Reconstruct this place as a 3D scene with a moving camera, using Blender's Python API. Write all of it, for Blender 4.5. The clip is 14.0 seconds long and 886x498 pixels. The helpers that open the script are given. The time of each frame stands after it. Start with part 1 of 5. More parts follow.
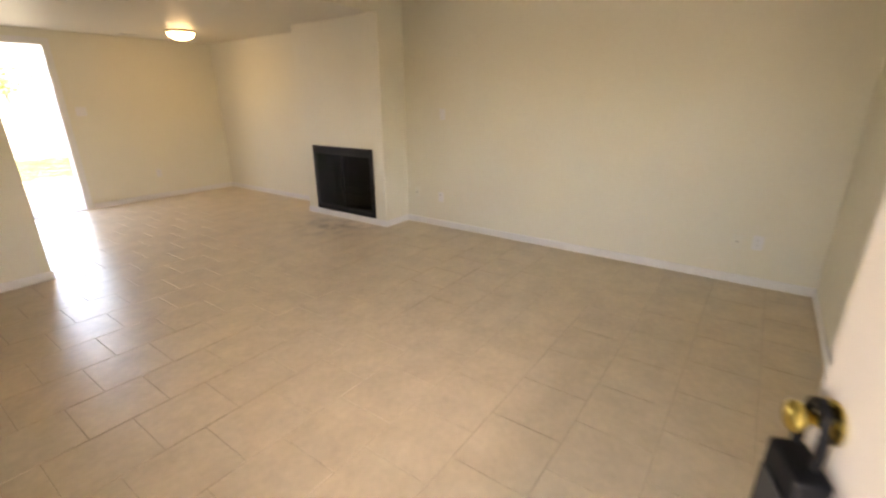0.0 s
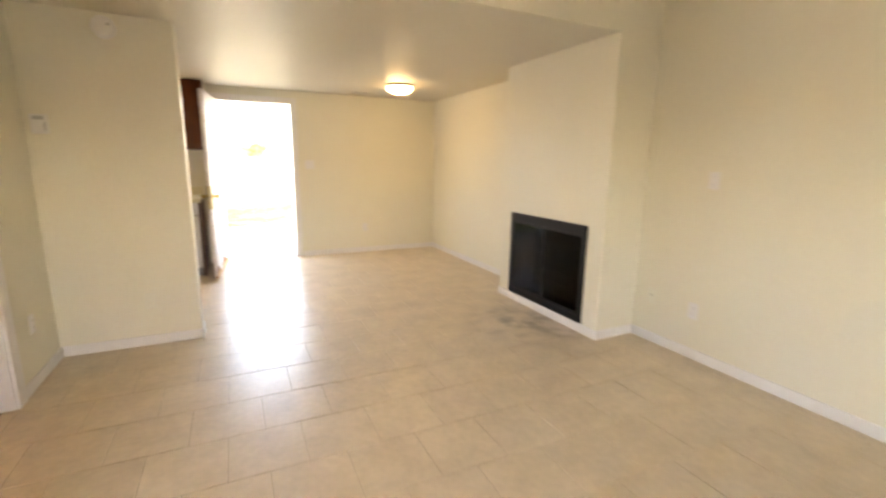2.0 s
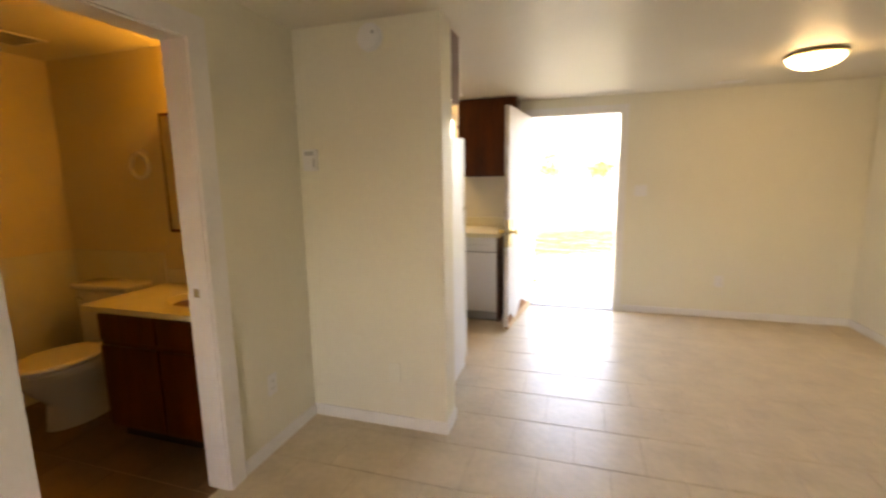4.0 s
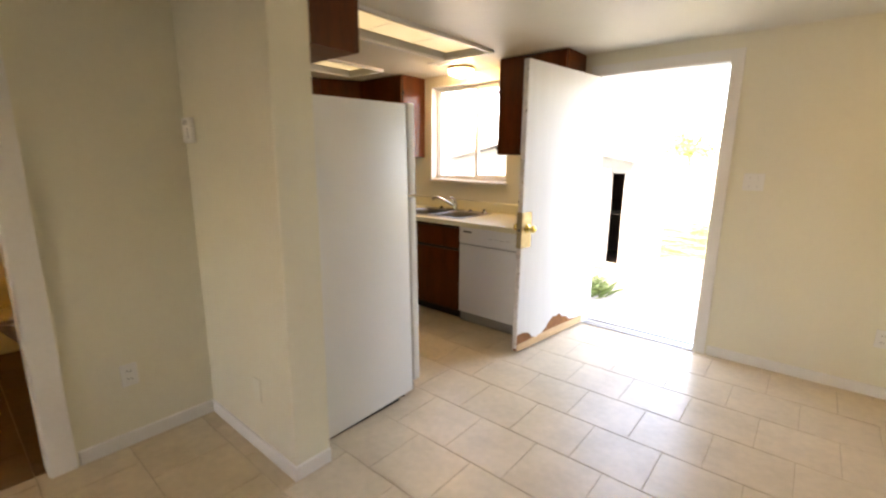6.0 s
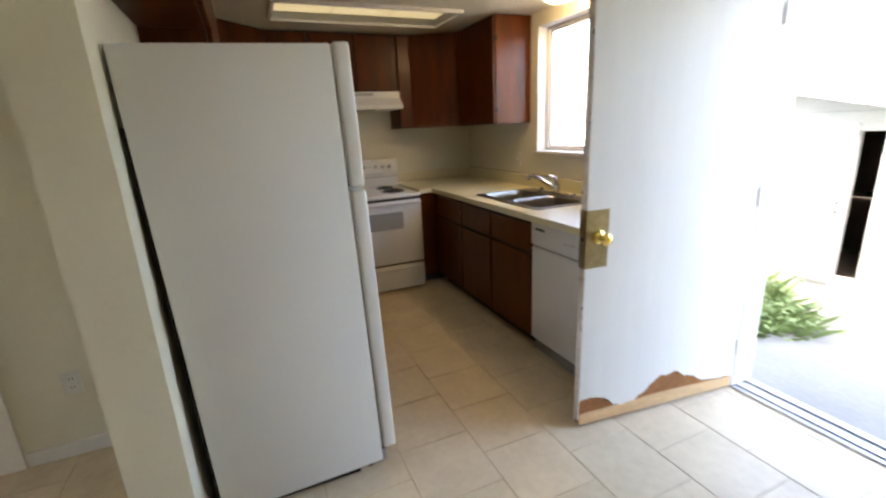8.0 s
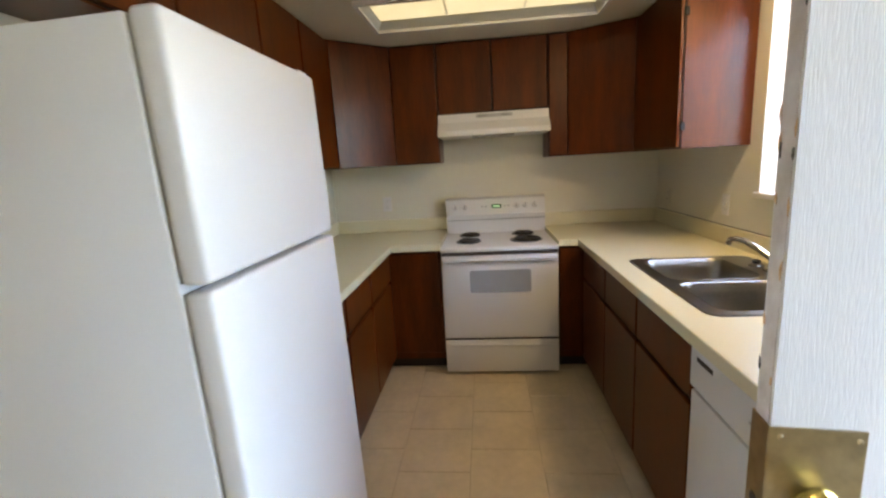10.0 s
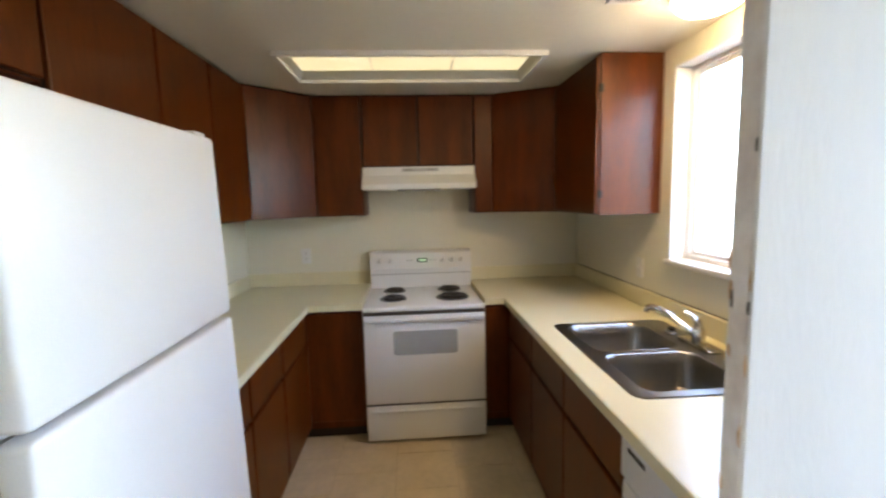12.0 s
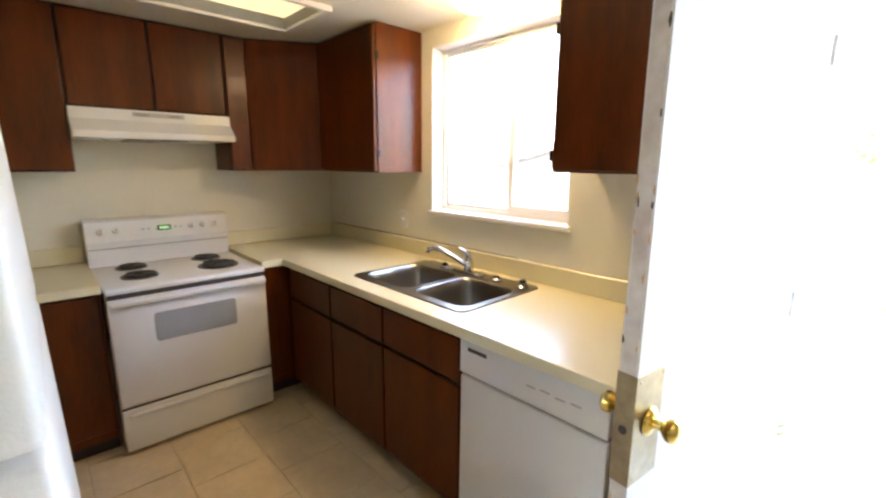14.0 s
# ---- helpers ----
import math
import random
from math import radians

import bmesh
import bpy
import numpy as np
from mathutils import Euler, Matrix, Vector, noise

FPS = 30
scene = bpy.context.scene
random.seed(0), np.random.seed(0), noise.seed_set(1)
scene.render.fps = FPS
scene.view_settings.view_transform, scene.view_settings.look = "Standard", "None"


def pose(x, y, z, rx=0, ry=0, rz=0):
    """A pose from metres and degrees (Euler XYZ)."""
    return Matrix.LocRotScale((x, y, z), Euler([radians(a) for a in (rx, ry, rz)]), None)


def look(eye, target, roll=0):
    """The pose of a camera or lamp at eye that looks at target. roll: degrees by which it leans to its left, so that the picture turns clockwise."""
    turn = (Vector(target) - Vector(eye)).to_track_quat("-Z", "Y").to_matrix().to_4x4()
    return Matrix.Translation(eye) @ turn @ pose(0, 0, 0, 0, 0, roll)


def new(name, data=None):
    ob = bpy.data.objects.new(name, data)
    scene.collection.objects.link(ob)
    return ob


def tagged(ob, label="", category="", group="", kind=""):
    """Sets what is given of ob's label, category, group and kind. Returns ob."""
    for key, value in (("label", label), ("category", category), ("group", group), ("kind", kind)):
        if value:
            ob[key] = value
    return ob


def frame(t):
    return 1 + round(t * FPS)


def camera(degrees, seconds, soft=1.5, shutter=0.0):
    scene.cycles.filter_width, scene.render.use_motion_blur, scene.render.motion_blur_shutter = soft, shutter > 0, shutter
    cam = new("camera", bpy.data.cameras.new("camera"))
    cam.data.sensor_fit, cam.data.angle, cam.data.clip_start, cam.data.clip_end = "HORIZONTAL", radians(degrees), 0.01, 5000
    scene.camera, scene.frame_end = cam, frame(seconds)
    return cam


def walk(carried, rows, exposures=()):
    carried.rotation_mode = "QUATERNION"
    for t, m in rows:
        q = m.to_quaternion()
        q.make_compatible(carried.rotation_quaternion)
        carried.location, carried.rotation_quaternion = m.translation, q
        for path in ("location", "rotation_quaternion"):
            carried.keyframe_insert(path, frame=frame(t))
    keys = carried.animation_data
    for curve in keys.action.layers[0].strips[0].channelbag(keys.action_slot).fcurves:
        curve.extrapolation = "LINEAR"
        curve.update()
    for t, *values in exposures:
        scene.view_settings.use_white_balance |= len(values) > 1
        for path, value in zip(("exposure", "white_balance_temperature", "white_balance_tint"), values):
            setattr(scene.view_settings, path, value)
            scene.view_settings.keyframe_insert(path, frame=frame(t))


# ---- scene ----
cam = camera(90.7, 14.0, soft=2.3, shutter=0.5)
PATH = [
    (0, (0.321, -0.144, 1.444), (1.851, 0.965, 0.79), -0.5),
    (0.5, (0.586, 0.045, 1.407), (1.987, 1.329, 0.786), 0.3),
    (1, (0.849, 0.205, 1.405), (2.045, 1.727, 0.902), -0.9),
    (1.5, (1.101, 0.617, 1.374), (2.284, 2.174, 0.95), -1.7),
    (2, (1.465, 0.895, 1.37), (2.312, 2.664, 0.979), 0.8),
    (2.5, (1.641, 1.323, 1.373), (2.196, 3.211, 1.017), 0.4),
    (3, (1.832, 1.707, 1.402), (2.161, 3.651, 1.066), 0.6),
    (3.5, (1.917, 2.042, 1.389), (1.849, 4.012, 1.052), 0.8),
    (4, (1.859, 2.374, 1.449), (1.271, 4.26, 1.136), -0.9),
    (6.5, (2.972, 4.089, 1.451), (1.609, 5.481, 0.998), -0.8),
    (7, (3.003, 4.51, 1.434), (1.468, 5.703, 0.963), -2.9),
    (7.5, (2.925, 4.824, 1.447), (1.207, 5.724, 0.959), -2.2),
    (8, (2.673, 5.119, 1.439), (0.898, 5.872, 0.906), -2.7),
    (8.5, (2.447, 5.403, 1.448), (0.549, 5.727, 0.905), -2.9),
    (9, (2.194, 5.684, 1.441), (0.252, 5.737, 0.967), -3.4),
    (11.5, (1.613, 6.129, 1.487), (-0.332, 5.837, 1.122), -2.9),
    (12, (1.671, 6.037, 1.556), (-0.31, 6.178, 1.328), -1.4),
    (12.5, (1.734, 5.95, 1.558), (-0.193, 6.372, 1.226), -0.45),
    (13, (1.615, 5.768, 1.526), (-0.154, 6.618, 1.142), -2.6),
    (13.5, (1.608, 5.639, 1.517), (0.005, 6.768, 1.123), 0.0),
    (14, (1.579, 5.521, 1.51), (0.149, 6.865, 1.123), 0.4),
]
walk(cam, [(t, look(eye, target, roll)) for t, eye, target, roll in PATH],
     exposures=[(0, 4.95, 8900, 24), (0.5, 5.15, 8700, 23), (1.0, 5.45, 8700, 22), (2.0, 5.45, 8900, 21), (2.5, 5.45, 9000, 21), (3.0, 5.35, 9000, 22), (4.0, 5.05, 8900, 22),
                (6.5, 5.0, 8000, 18), (7.5, 4.75, 7300, 15), (8.0, 4.75, 7100, 14), (8.5, 4.8, 6950, 13), (9.0, 5.15, 6900, 13), (11.5, 5.3, 6450, 12), (12.5, 5.4, 6650, 12), (14.0, 5.6, 6850, 14)])

# ---- world and sun ----
SUN_EL, SUN_AZ = 58.0, 172.0
world = bpy.data.worlds.new("sky")
scene.world = world
world.use_nodes = True
wn = world.node_tree.nodes
sky = wn.new("ShaderNodeTexSky")
sky.sky_type = "NISHITA"
sky.sun_disc = False
sky.sun_elevation = radians(SUN_EL)
sky.sun_rotation = radians(SUN_AZ)
sky.air_density, sky.dust_density = 1.0, 3.0
wn["Background"].inputs["Strength"].default_value = 0.15
world.node_tree.links.new(sky.outputs["Color"], wn["Background"].inputs["Color"])
sun_data = bpy.data.lights.new("sun", "SUN")
sun_data.energy, sun_data.angle, sun_data.color = 0.5, radians(10.0), (1.0, 0.95, 0.87)
sun = new("sun", sun_data)
sun.matrix_world = look((0, 0, 0), (-math.sin(radians(SUN_AZ)) * math.cos(radians(SUN_EL)),
                                    -math.cos(radians(SUN_AZ)) * math.cos(radians(SUN_EL)), -math.sin(radians(SUN_EL))))


# ---- materials ----
def material(name, color, rough=0.6, metal=0.0, grain=60.0, vary=0.08, stain=2.0, stain_amount=0.08, bump=0.0,
             bump_scale=200.0, stretch=(1, 1, 1), coat=0.0, spec=0.5, dark=None, random_tone=0.0, rough_vary=0.10):
    """A surface with colour variation at two scales and fine relief."""
    m = bpy.data.materials.new(name)
    m.use_nodes = True
    n, l = m.node_tree.nodes, m.node_tree.links
    b = n["Principled BSDF"]
    b.inputs["Metallic"].default_value = metal
    b.inputs["Coat Weight"].default_value = coat
    b.inputs["Coat Roughness"].default_value = 0.15
    b.inputs["Specular IOR Level"].default_value = spec
    pos = n.new("ShaderNodeNewGeometry")
    mp = n.new("ShaderNodeMapping")
    mp.inputs["Scale"].default_value = stretch
    l.new(pos.outputs["Position"], mp.inputs["Vector"])

    def tex(scale, detail=4.0):
        t = n.new("ShaderNodeTexNoise")
        t.inputs["Scale"].default_value, t.inputs["Detail"].default_value = scale, detail
        l.new(mp.outputs["Vector"], t.inputs["Vector"])
        return t.outputs["Fac"]

    def maths(op, a, c):
        q = n.new("ShaderNodeMath")
        q.operation = op
        for i, v in enumerate((a, c)):
            if isinstance(v, (int, float)):
                q.inputs[i].default_value = v
            else:
                l.new(v, q.inputs[i])
        return q.outputs[0]

    fine, broad = tex(grain), tex(stain, 6.0)
    f = maths("ADD", maths("MULTIPLY", maths("SUBTRACT", fine, 0.5), 2.6 * vary),
              maths("MULTIPLY", maths("SUBTRACT", broad, 0.5), 2.6 * stain_amount))
    if random_tone:
        info = n.new("ShaderNodeObjectInfo")
        f = maths("ADD", f, maths("MULTIPLY", maths("SUBTRACT", info.outputs["Random"], 0.5), random_tone))
    f = maths("ADD", f, 0.5)
    ramp = n.new("ShaderNodeMix")
    ramp.data_type = "RGBA"
    lo = dark or tuple(c * 0.45 for c in color)
    hi = tuple(min(1.0, 2 * c - d) for c, d in zip(color, lo))
    ramp.inputs["A"].default_value, ramp.inputs["B"].default_value = (*lo, 1), (*hi, 1)
    l.new(f, ramp.inputs["Factor"])
    l.new(ramp.outputs["Result"], b.inputs["Base Color"])
    l.new(maths("ADD", maths("MULTIPLY", maths("SUBTRACT", broad, 0.5), rough_vary), rough), b.inputs["Roughness"])
    if bump:
        bn = n.new("ShaderNodeBump")
        bn.inputs["Strength"].default_value, bn.inputs["Distance"].default_value = bump, 0.003
        l.new(tex(bump_scale, 2.0), bn.inputs["Height"])
        l.new(bn.outputs["Normal"], b.inputs["Normal"])
    m["base"] = ramp.name
    return m


def glowing(name, color, strength):
    m = bpy.data.materials.new(name)
    m.use_nodes = True
    b = m.node_tree.nodes["Principled BSDF"]
    b.inputs["Base Color"].default_value = (0.8, 0.8, 0.75, 1)
    b.inputs["Emission Color"].default_value = (*color, 1)
    b.inputs["Emission Strength"].default_value = strength
    return m


def clear_glass(name, tint=(1, 1, 1)):
    m = bpy.data.materials.new(name)
    m.use_nodes = True
    b = m.node_tree.nodes["Principled BSDF"]
    b.inputs["Base Color"].default_value = (*tint, 1)
    b.inputs["Transmission Weight"].default_value = 1.0
    b.inputs["Roughness"].default_value = 0.0
    b.inputs["IOR"].default_value = 1.15
    return m


M_WALL = material("cream_wall_paint", (0.78, 0.665, 0.53), 0.5, grain=30, vary=0.02, stain=1.3, stain_amount=0.05, bump=0.25, bump_scale=90)
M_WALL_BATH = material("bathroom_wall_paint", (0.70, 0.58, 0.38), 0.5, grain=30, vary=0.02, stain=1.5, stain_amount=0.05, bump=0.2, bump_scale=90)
M_CEIL = material("ceiling_paint", (0.70, 0.625, 0.53), 0.46, spec=0.4, grain=25, vary=0.02, stain=1.0, stain_amount=0.06, bump=0.35, bump_scale=28)
M_TRIM = material("white_trim_paint", (0.85, 0.80, 0.71), 0.42, grain=40, vary=0.03, stain=5, stain_amount=0.06)
M_GROUT = material("brown_grout", (0.46, 0.375, 0.262), 0.85, grain=80, vary=0.15, stain=4, stain_amount=0.15)
M_TILE = material("beige_ceramic_tile", (0.58, 0.48, 0.34), 0.33, spec=0.36, grain=24, vary=0.09, stain=5, stain_amount=0.14, bump=0.08, bump_scale=45,
                  random_tone=0.03, rough_vary=0.0)
# the floor tile again, with the bathroom's dimness put into its colour
M_TILE_SHADED = material("shaded_bathroom_tile", (0.17, 0.105, 0.055), 0.45, grain=24, vary=0.12, stain=5, stain_amount=0.2, bump=0.08, bump_scale=45)
M_WOOD = material("dark_cherry_wood", (0.084, 0.0185, 0.0020), 0.34, grain=28, vary=0.13, stain=3.5, stain_amount=0.34, bump=0.06, bump_scale=60,
                  stretch=(3.0, 3.0, 0.45), coat=0.05, spec=0.22, dark=(0.014, 0.0032, 0.0009))
# near-black brown for the shade between cabinet fronts; toe kicks share it
M_WOOD_SHADE = material("painted_gap_shade", (0.018, 0.008, 0.005), 0.7)
M_PALEWOOD = material("raw_pale_wood", (0.55, 0.36, 0.19), 0.75, grain=40, vary=0.2, stain=6, stain_amount=0.2, stretch=(6, 0.6, 6), bump=0.3)
M_ROT = material("torn_brown_fibre", (0.24, 0.095, 0.028), 0.9, grain=60, vary=0.3, stain=12, stain_amount=0.4, bump=0.9, bump_scale=70)
M_APPL = material("white_appliance_enamel", (0.74, 0.74, 0.70), 0.30, grain=150, vary=0.01, stain=2, stain_amount=0.03, bump=0.04, bump_scale=300)
M_FRIDGE = material("textured_fridge_enamel", (0.76, 0.78, 0.76), 0.36, grain=150, vary=0.02, stain=2, stain_amount=0.03, bump=0.12, bump_scale=260)
M_SEAL = material("grey_gasket", (0.30, 0.30, 0.29), 0.7)
M_DOOR = material("white_door_skin", (0.69, 0.69, 0.665), 0.6, grain=70, vary=0.03, stain=2.5, stain_amount=0.06, bump=0.28, bump_scale=95,
                  stretch=(5, 5, 0.5))
M_ENTRY = material("cream_entrance_door_paint", (0.56, 0.50, 0.43), 0.5, grain=70, vary=0.03, stain=2.5, stain_amount=0.06, bump=0.2, bump_scale=95)
M_CHIP = material("chipped_paint_edge", (0.78, 0.75, 0.68), 0.5, grain=30, vary=0.15, stain=9, stain_amount=0.2, bump=0.4, bump_scale=60,
                  dark=(0.20, 0.12, 0.07))
M_COUNTER = material("cream_laminate", (0.74, 0.62, 0.42), 0.30, grain=220, vary=0.04, stain=3, stain_amount=0.03, rough_vary=0.0)
M_STEEL = material("brushed_stainless_steel", (0.27, 0.255, 0.23), 0.30, 1.0, grain=120, vary=0.1, stain=8, stain_amount=0.1)
M_CHROME = material("chrome", (0.72, 0.72, 0.72), 0.08, 1.0, vary=0.01, stain_amount=0.02)
M_BRASS = material("polished_brass", (0.78, 0.52, 0.16), 0.16, 1.0, vary=0.03, stain_amount=0.08)
M_BRASSOLD = material("tarnished_brass_plate", (0.34, 0.27, 0.15), 0.34, 1.0, grain=50, vary=0.2, stain=20, stain_amount=0.25)
M_ALU = material("aluminium_threshold", (0.46, 0.45, 0.43), 0.4, 1.0, vary=0.08, stain=12, stain_amount=0.15)
M_BLACK = material("black_metal", (0.005, 0.005, 0.006), 0.5, vary=0.1, spec=0.15)
M_SOOT = material("sooty_firebox", (0.004, 0.0035, 0.003), 0.95, vary=0.2)
M_LOG = material("charred_log", (0.07, 0.03, 0.02), 0.95, grain=40, vary=0.3, stain=8, stain_amount=0.3, bump=0.8, bump_scale=50)
M_RUBBER = material("black_rubber", (0.02, 0.02, 0.02), 0.6)
M_PLASTIC = material("ivory_plastic", (0.74, 0.68, 0.55), 0.35, vary=0.02, stain_amount=0.03)
M_WHITEPL = material("white_plastic", (0.80, 0.78, 0.72), 0.4, vary=0.02, stain_amount=0.03)
M_SLOT = material("dark_slot", (0.05, 0.045, 0.04), 0.6)
M_GREYPRINT = material("grey_print", (0.40, 0.40, 0.40), 0.5)
M_OVENGLASS = material("grey_oven_glass", (0.30, 0.31, 0.31), 0.12, vary=0.02, stain=12, stain_amount=0.05)
M_COIL = material("burner_coil", (0.015, 0.014, 0.014), 0.5)
M_PAN = material("black_drip_pan", (0.03, 0.03, 0.03), 0.3, 0.4)
M_CERAMIC = material("white_vitreous_china", (0.78, 0.75, 0.68), 0.12, vary=0.01, stain_amount=0.02, coat=0.4)
M_VANITY = material("cream_cultured_marble", (0.78, 0.70, 0.52), 0.15, grain=8, vary=0.06, stain=3, stain_amount=0.06)
M_MIRROR = material("mirror_silver", (0.86, 0.86, 0.86), 0.02, 1.0, vary=0.0, stain_amount=0.01)
M_GLASS = clear_glass("window_glass")
M_DOME = glowing("lit_opal_glass", (1.0, 0.76, 0.42), 0.9)
M_DOME_SMALL = glowing("lit_opal_glass_bright", (1.0, 0.72, 0.38), 2.6)
M_TUBE = glowing("yellowed_lit_diffuser", (1.0, 0.83, 0.44), 0.022)
M_BULB = glowing("warm_bulb", (1.0, 0.47, 0.06), 1.1)
M_GREENLED = glowing("green_display", (0.05, 0.7, 0.15), 0.03)
M_CONCRETE = material("weathered_concrete", (0.18, 0.165, 0.14), 0.9, grain=30, vary=0.12, stain=2, stain_amount=0.2, bump=0.4, bump_scale=60)
M_GROUND = material("dry_lawn", (0.21, 0.20, 0.16), 0.95, grain=6, vary=0.2, stain=0.4, stain_amount=0.4, bump=0.8, bump_scale=20, dark=(0.12, 0.12, 0.08))
M_SHED = material("white_shed_siding", (0.42, 0.405, 0.375), 0.7, grain=30, vary=0.06, stain=3, stain_amount=0.12)
M_SHEDROOF = material("grey_shingles", (0.30, 0.29, 0.28), 0.9, grain=20, vary=0.2)
M_SHEDIN = material("dark_shed_inside", (0.16, 0.13, 0.105), 0.9)
M_FENCE = material("blue_grey_fence", (0.36, 0.42, 0.43), 0.8, grain=8, vary=0.1, stain=1, stain_amount=0.15)
M_LEAF = material("weed_leaves", (0.14, 0.19, 0.055), 0.6, grain=20, vary=0.3, stain=5, stain_amount=0.3)
M_BARK = material("bark", (0.13, 0.10, 0.07), 0.9, grain=20, vary=0.25)

# soot on the tiles before the hearth
tn, tl = M_TILE.node_tree.nodes, M_TILE.node_tree.links
geo = tn.new("ShaderNodeNewGeometry")
dist = tn.new("ShaderNodeVectorMath")
dist.operation = "DISTANCE"
dist.inputs[1].default_value = (3.72, 3.90, 0)
smear = tn.new("ShaderNodeTexNoise")
smear.inputs["Scale"].default_value, smear.inputs["Detail"].default_value = 6.0, 6.0
tl.new(geo.outputs["Position"], smear.inputs["Vector"])
tl.new(geo.outputs["Position"], dist.inputs[0])
reach = tn.new("ShaderNodeMapRange")
for key, v in (("From Min", 0.62), ("From Max", 0.05), ("To Min", 0.0), ("To Max", 1.0)):
    reach.inputs[key].default_value = v
tl.new(dist.outputs["Value"], reach.inputs["Value"])
patch = tn.new("ShaderNodeMapRange")
for key, v in (("From Min", 0.42), ("From Max", 0.66), ("To Min", 0.0), ("To Max", 0.75)):
    patch.inputs[key].default_value = v
tl.new(smear.outputs["Fac"], patch.inputs["Value"])
both = tn.new("ShaderNodeMath")
both.operation = "MULTIPLY"
tl.new(reach.outputs["Result"], both.inputs[0])
tl.new(patch.outputs["Result"], both.inputs[1])
soot = tn.new("ShaderNodeMix")
soot.data_type = "RGBA"
soot.inputs["B"].default_value = (0.10, 0.085, 0.07, 1)
tl.new(both.outputs[0], soot.inputs["Factor"])
tl.new(tn[M_TILE["base"]].outputs["Result"], soot.inputs["A"])
tl.new(soot.outputs["Result"], tn["Principled BSDF"].inputs["Base Color"])


# ---- mesh helpers ----
def bx(x0, x1, y0, y1, z0, z1, bevel=0.0, seg=1):
    bm = bmesh.new()
    bmesh.ops.create_cube(bm, size=1)
    for v in bm.verts:
        v.co = Vector((x0 if v.co.x < 0 else x1, y0 if v.co.y < 0 else y1, z0 if v.co.z < 0 else z1))
    if bevel:
        bmesh.ops.bevel(bm, geom=bm.edges[:], offset=bevel, segments=seg, affect="EDGES", profile=0.5)
    return bm


def lathe(profile, n=24, at=(0, 0, 0), axis=(0, 0, 1)):
    """A turned body: profile of (radius, height) along the axis."""
    bm = bmesh.new()
    turn = Vector((0, 0, 1)).rotation_difference(Vector(axis)).to_matrix()
    rings = []
    for r, h in profile:
        if r < 1e-5:
            rings.append([bm.verts.new(turn @ Vector((0, 0, h)) + Vector(at))])
        else:
            rings.append([bm.verts.new(turn @ Vector((r * math.cos(2 * math.pi * i / n), r * math.sin(2 * math.pi * i / n), h)) + Vector(at))
                          for i in range(n)])
    for a, b in zip(rings, rings[1:]):
        for i in range(n):
            j = (i + 1) % n
            q = [a[i % len(a)], a[j % len(a)], b[j % len(b)], b[i % len(b)]]
            q = list(dict.fromkeys(q))
            if len(q) > 2:
                bm.faces.new(q)
    for r in (rings[0], rings[-1]):
        if len(r) > 2:
            bm.faces.new(r)
    bmesh.ops.recalc_face_normals(bm, faces=bm.faces[:])
    return bm


def tube(points, r, n=10, closed=False):
    """A round bar along points; r may be one radius or one for each point."""
    bm = bmesh.new()
    pts = [Vector(p) for p in points]
    radii = r if isinstance(r, (list, tuple)) else [r] * len(pts)
    rings = []
    for i, p in enumerate(pts):
        a = pts[i - 1] if (i or closed) else p
        b = pts[(i + 1) % len(pts)] if (i < len(pts) - 1 or closed) else p
        d = (b - a).normalized()
        u = d.cross(Vector((0.13, 0.21, 0.97)))
        if u.length < 1e-3:
            u = d.cross(Vector((1, 0, 0)))
        u.normalize()
        w = d.cross(u)
        rings.append([bm.verts.new(p + radii[i] * (math.cos(2 * math.pi * k / n) * u + math.sin(2 * math.pi * k / n) * w)) for k in range(n)])
    pairs = list(zip(rings, rings[1:])) + ([(rings[-1], rings[0])] if closed else [])
    for a, b in pairs:
        for k in range(n):
            bm.faces.new((a[k], a[(k + 1) % n], b[(k + 1) % n], b[k]))
    if not closed:
        bm.faces.new(rings[0])
        bm.faces.new(rings[-1])
    bmesh.ops.recalc_face_normals(bm, faces=bm.faces[:])
    return bm


def prism(outline, lo, hi, axis="z"):
    """A flat outline of (a, b) pairs drawn out along an axis from lo to hi."""
    bm = bmesh.new()
    put = {"z": lambda a, b, c: (a, b, c), "y": lambda a, b, c: (a, c, b), "x": lambda a, b, c: (c, a, b)}[axis]
    r0 = [bm.verts.new(put(a, b, lo)) for a, b in outline]
    r1 = [bm.verts.new(put(a, b, hi)) for a, b in outline]
    n = len(outline)
    bm.faces.new(r0)
    bm.faces.new(r1)
    for i in range(n):
        bm.faces.new((r0[i], r0[(i + 1) % n], r1[(i + 1) % n], r1[i]))
    bmesh.ops.recalc_face_normals(bm, faces=bm.faces[:])
    return bm


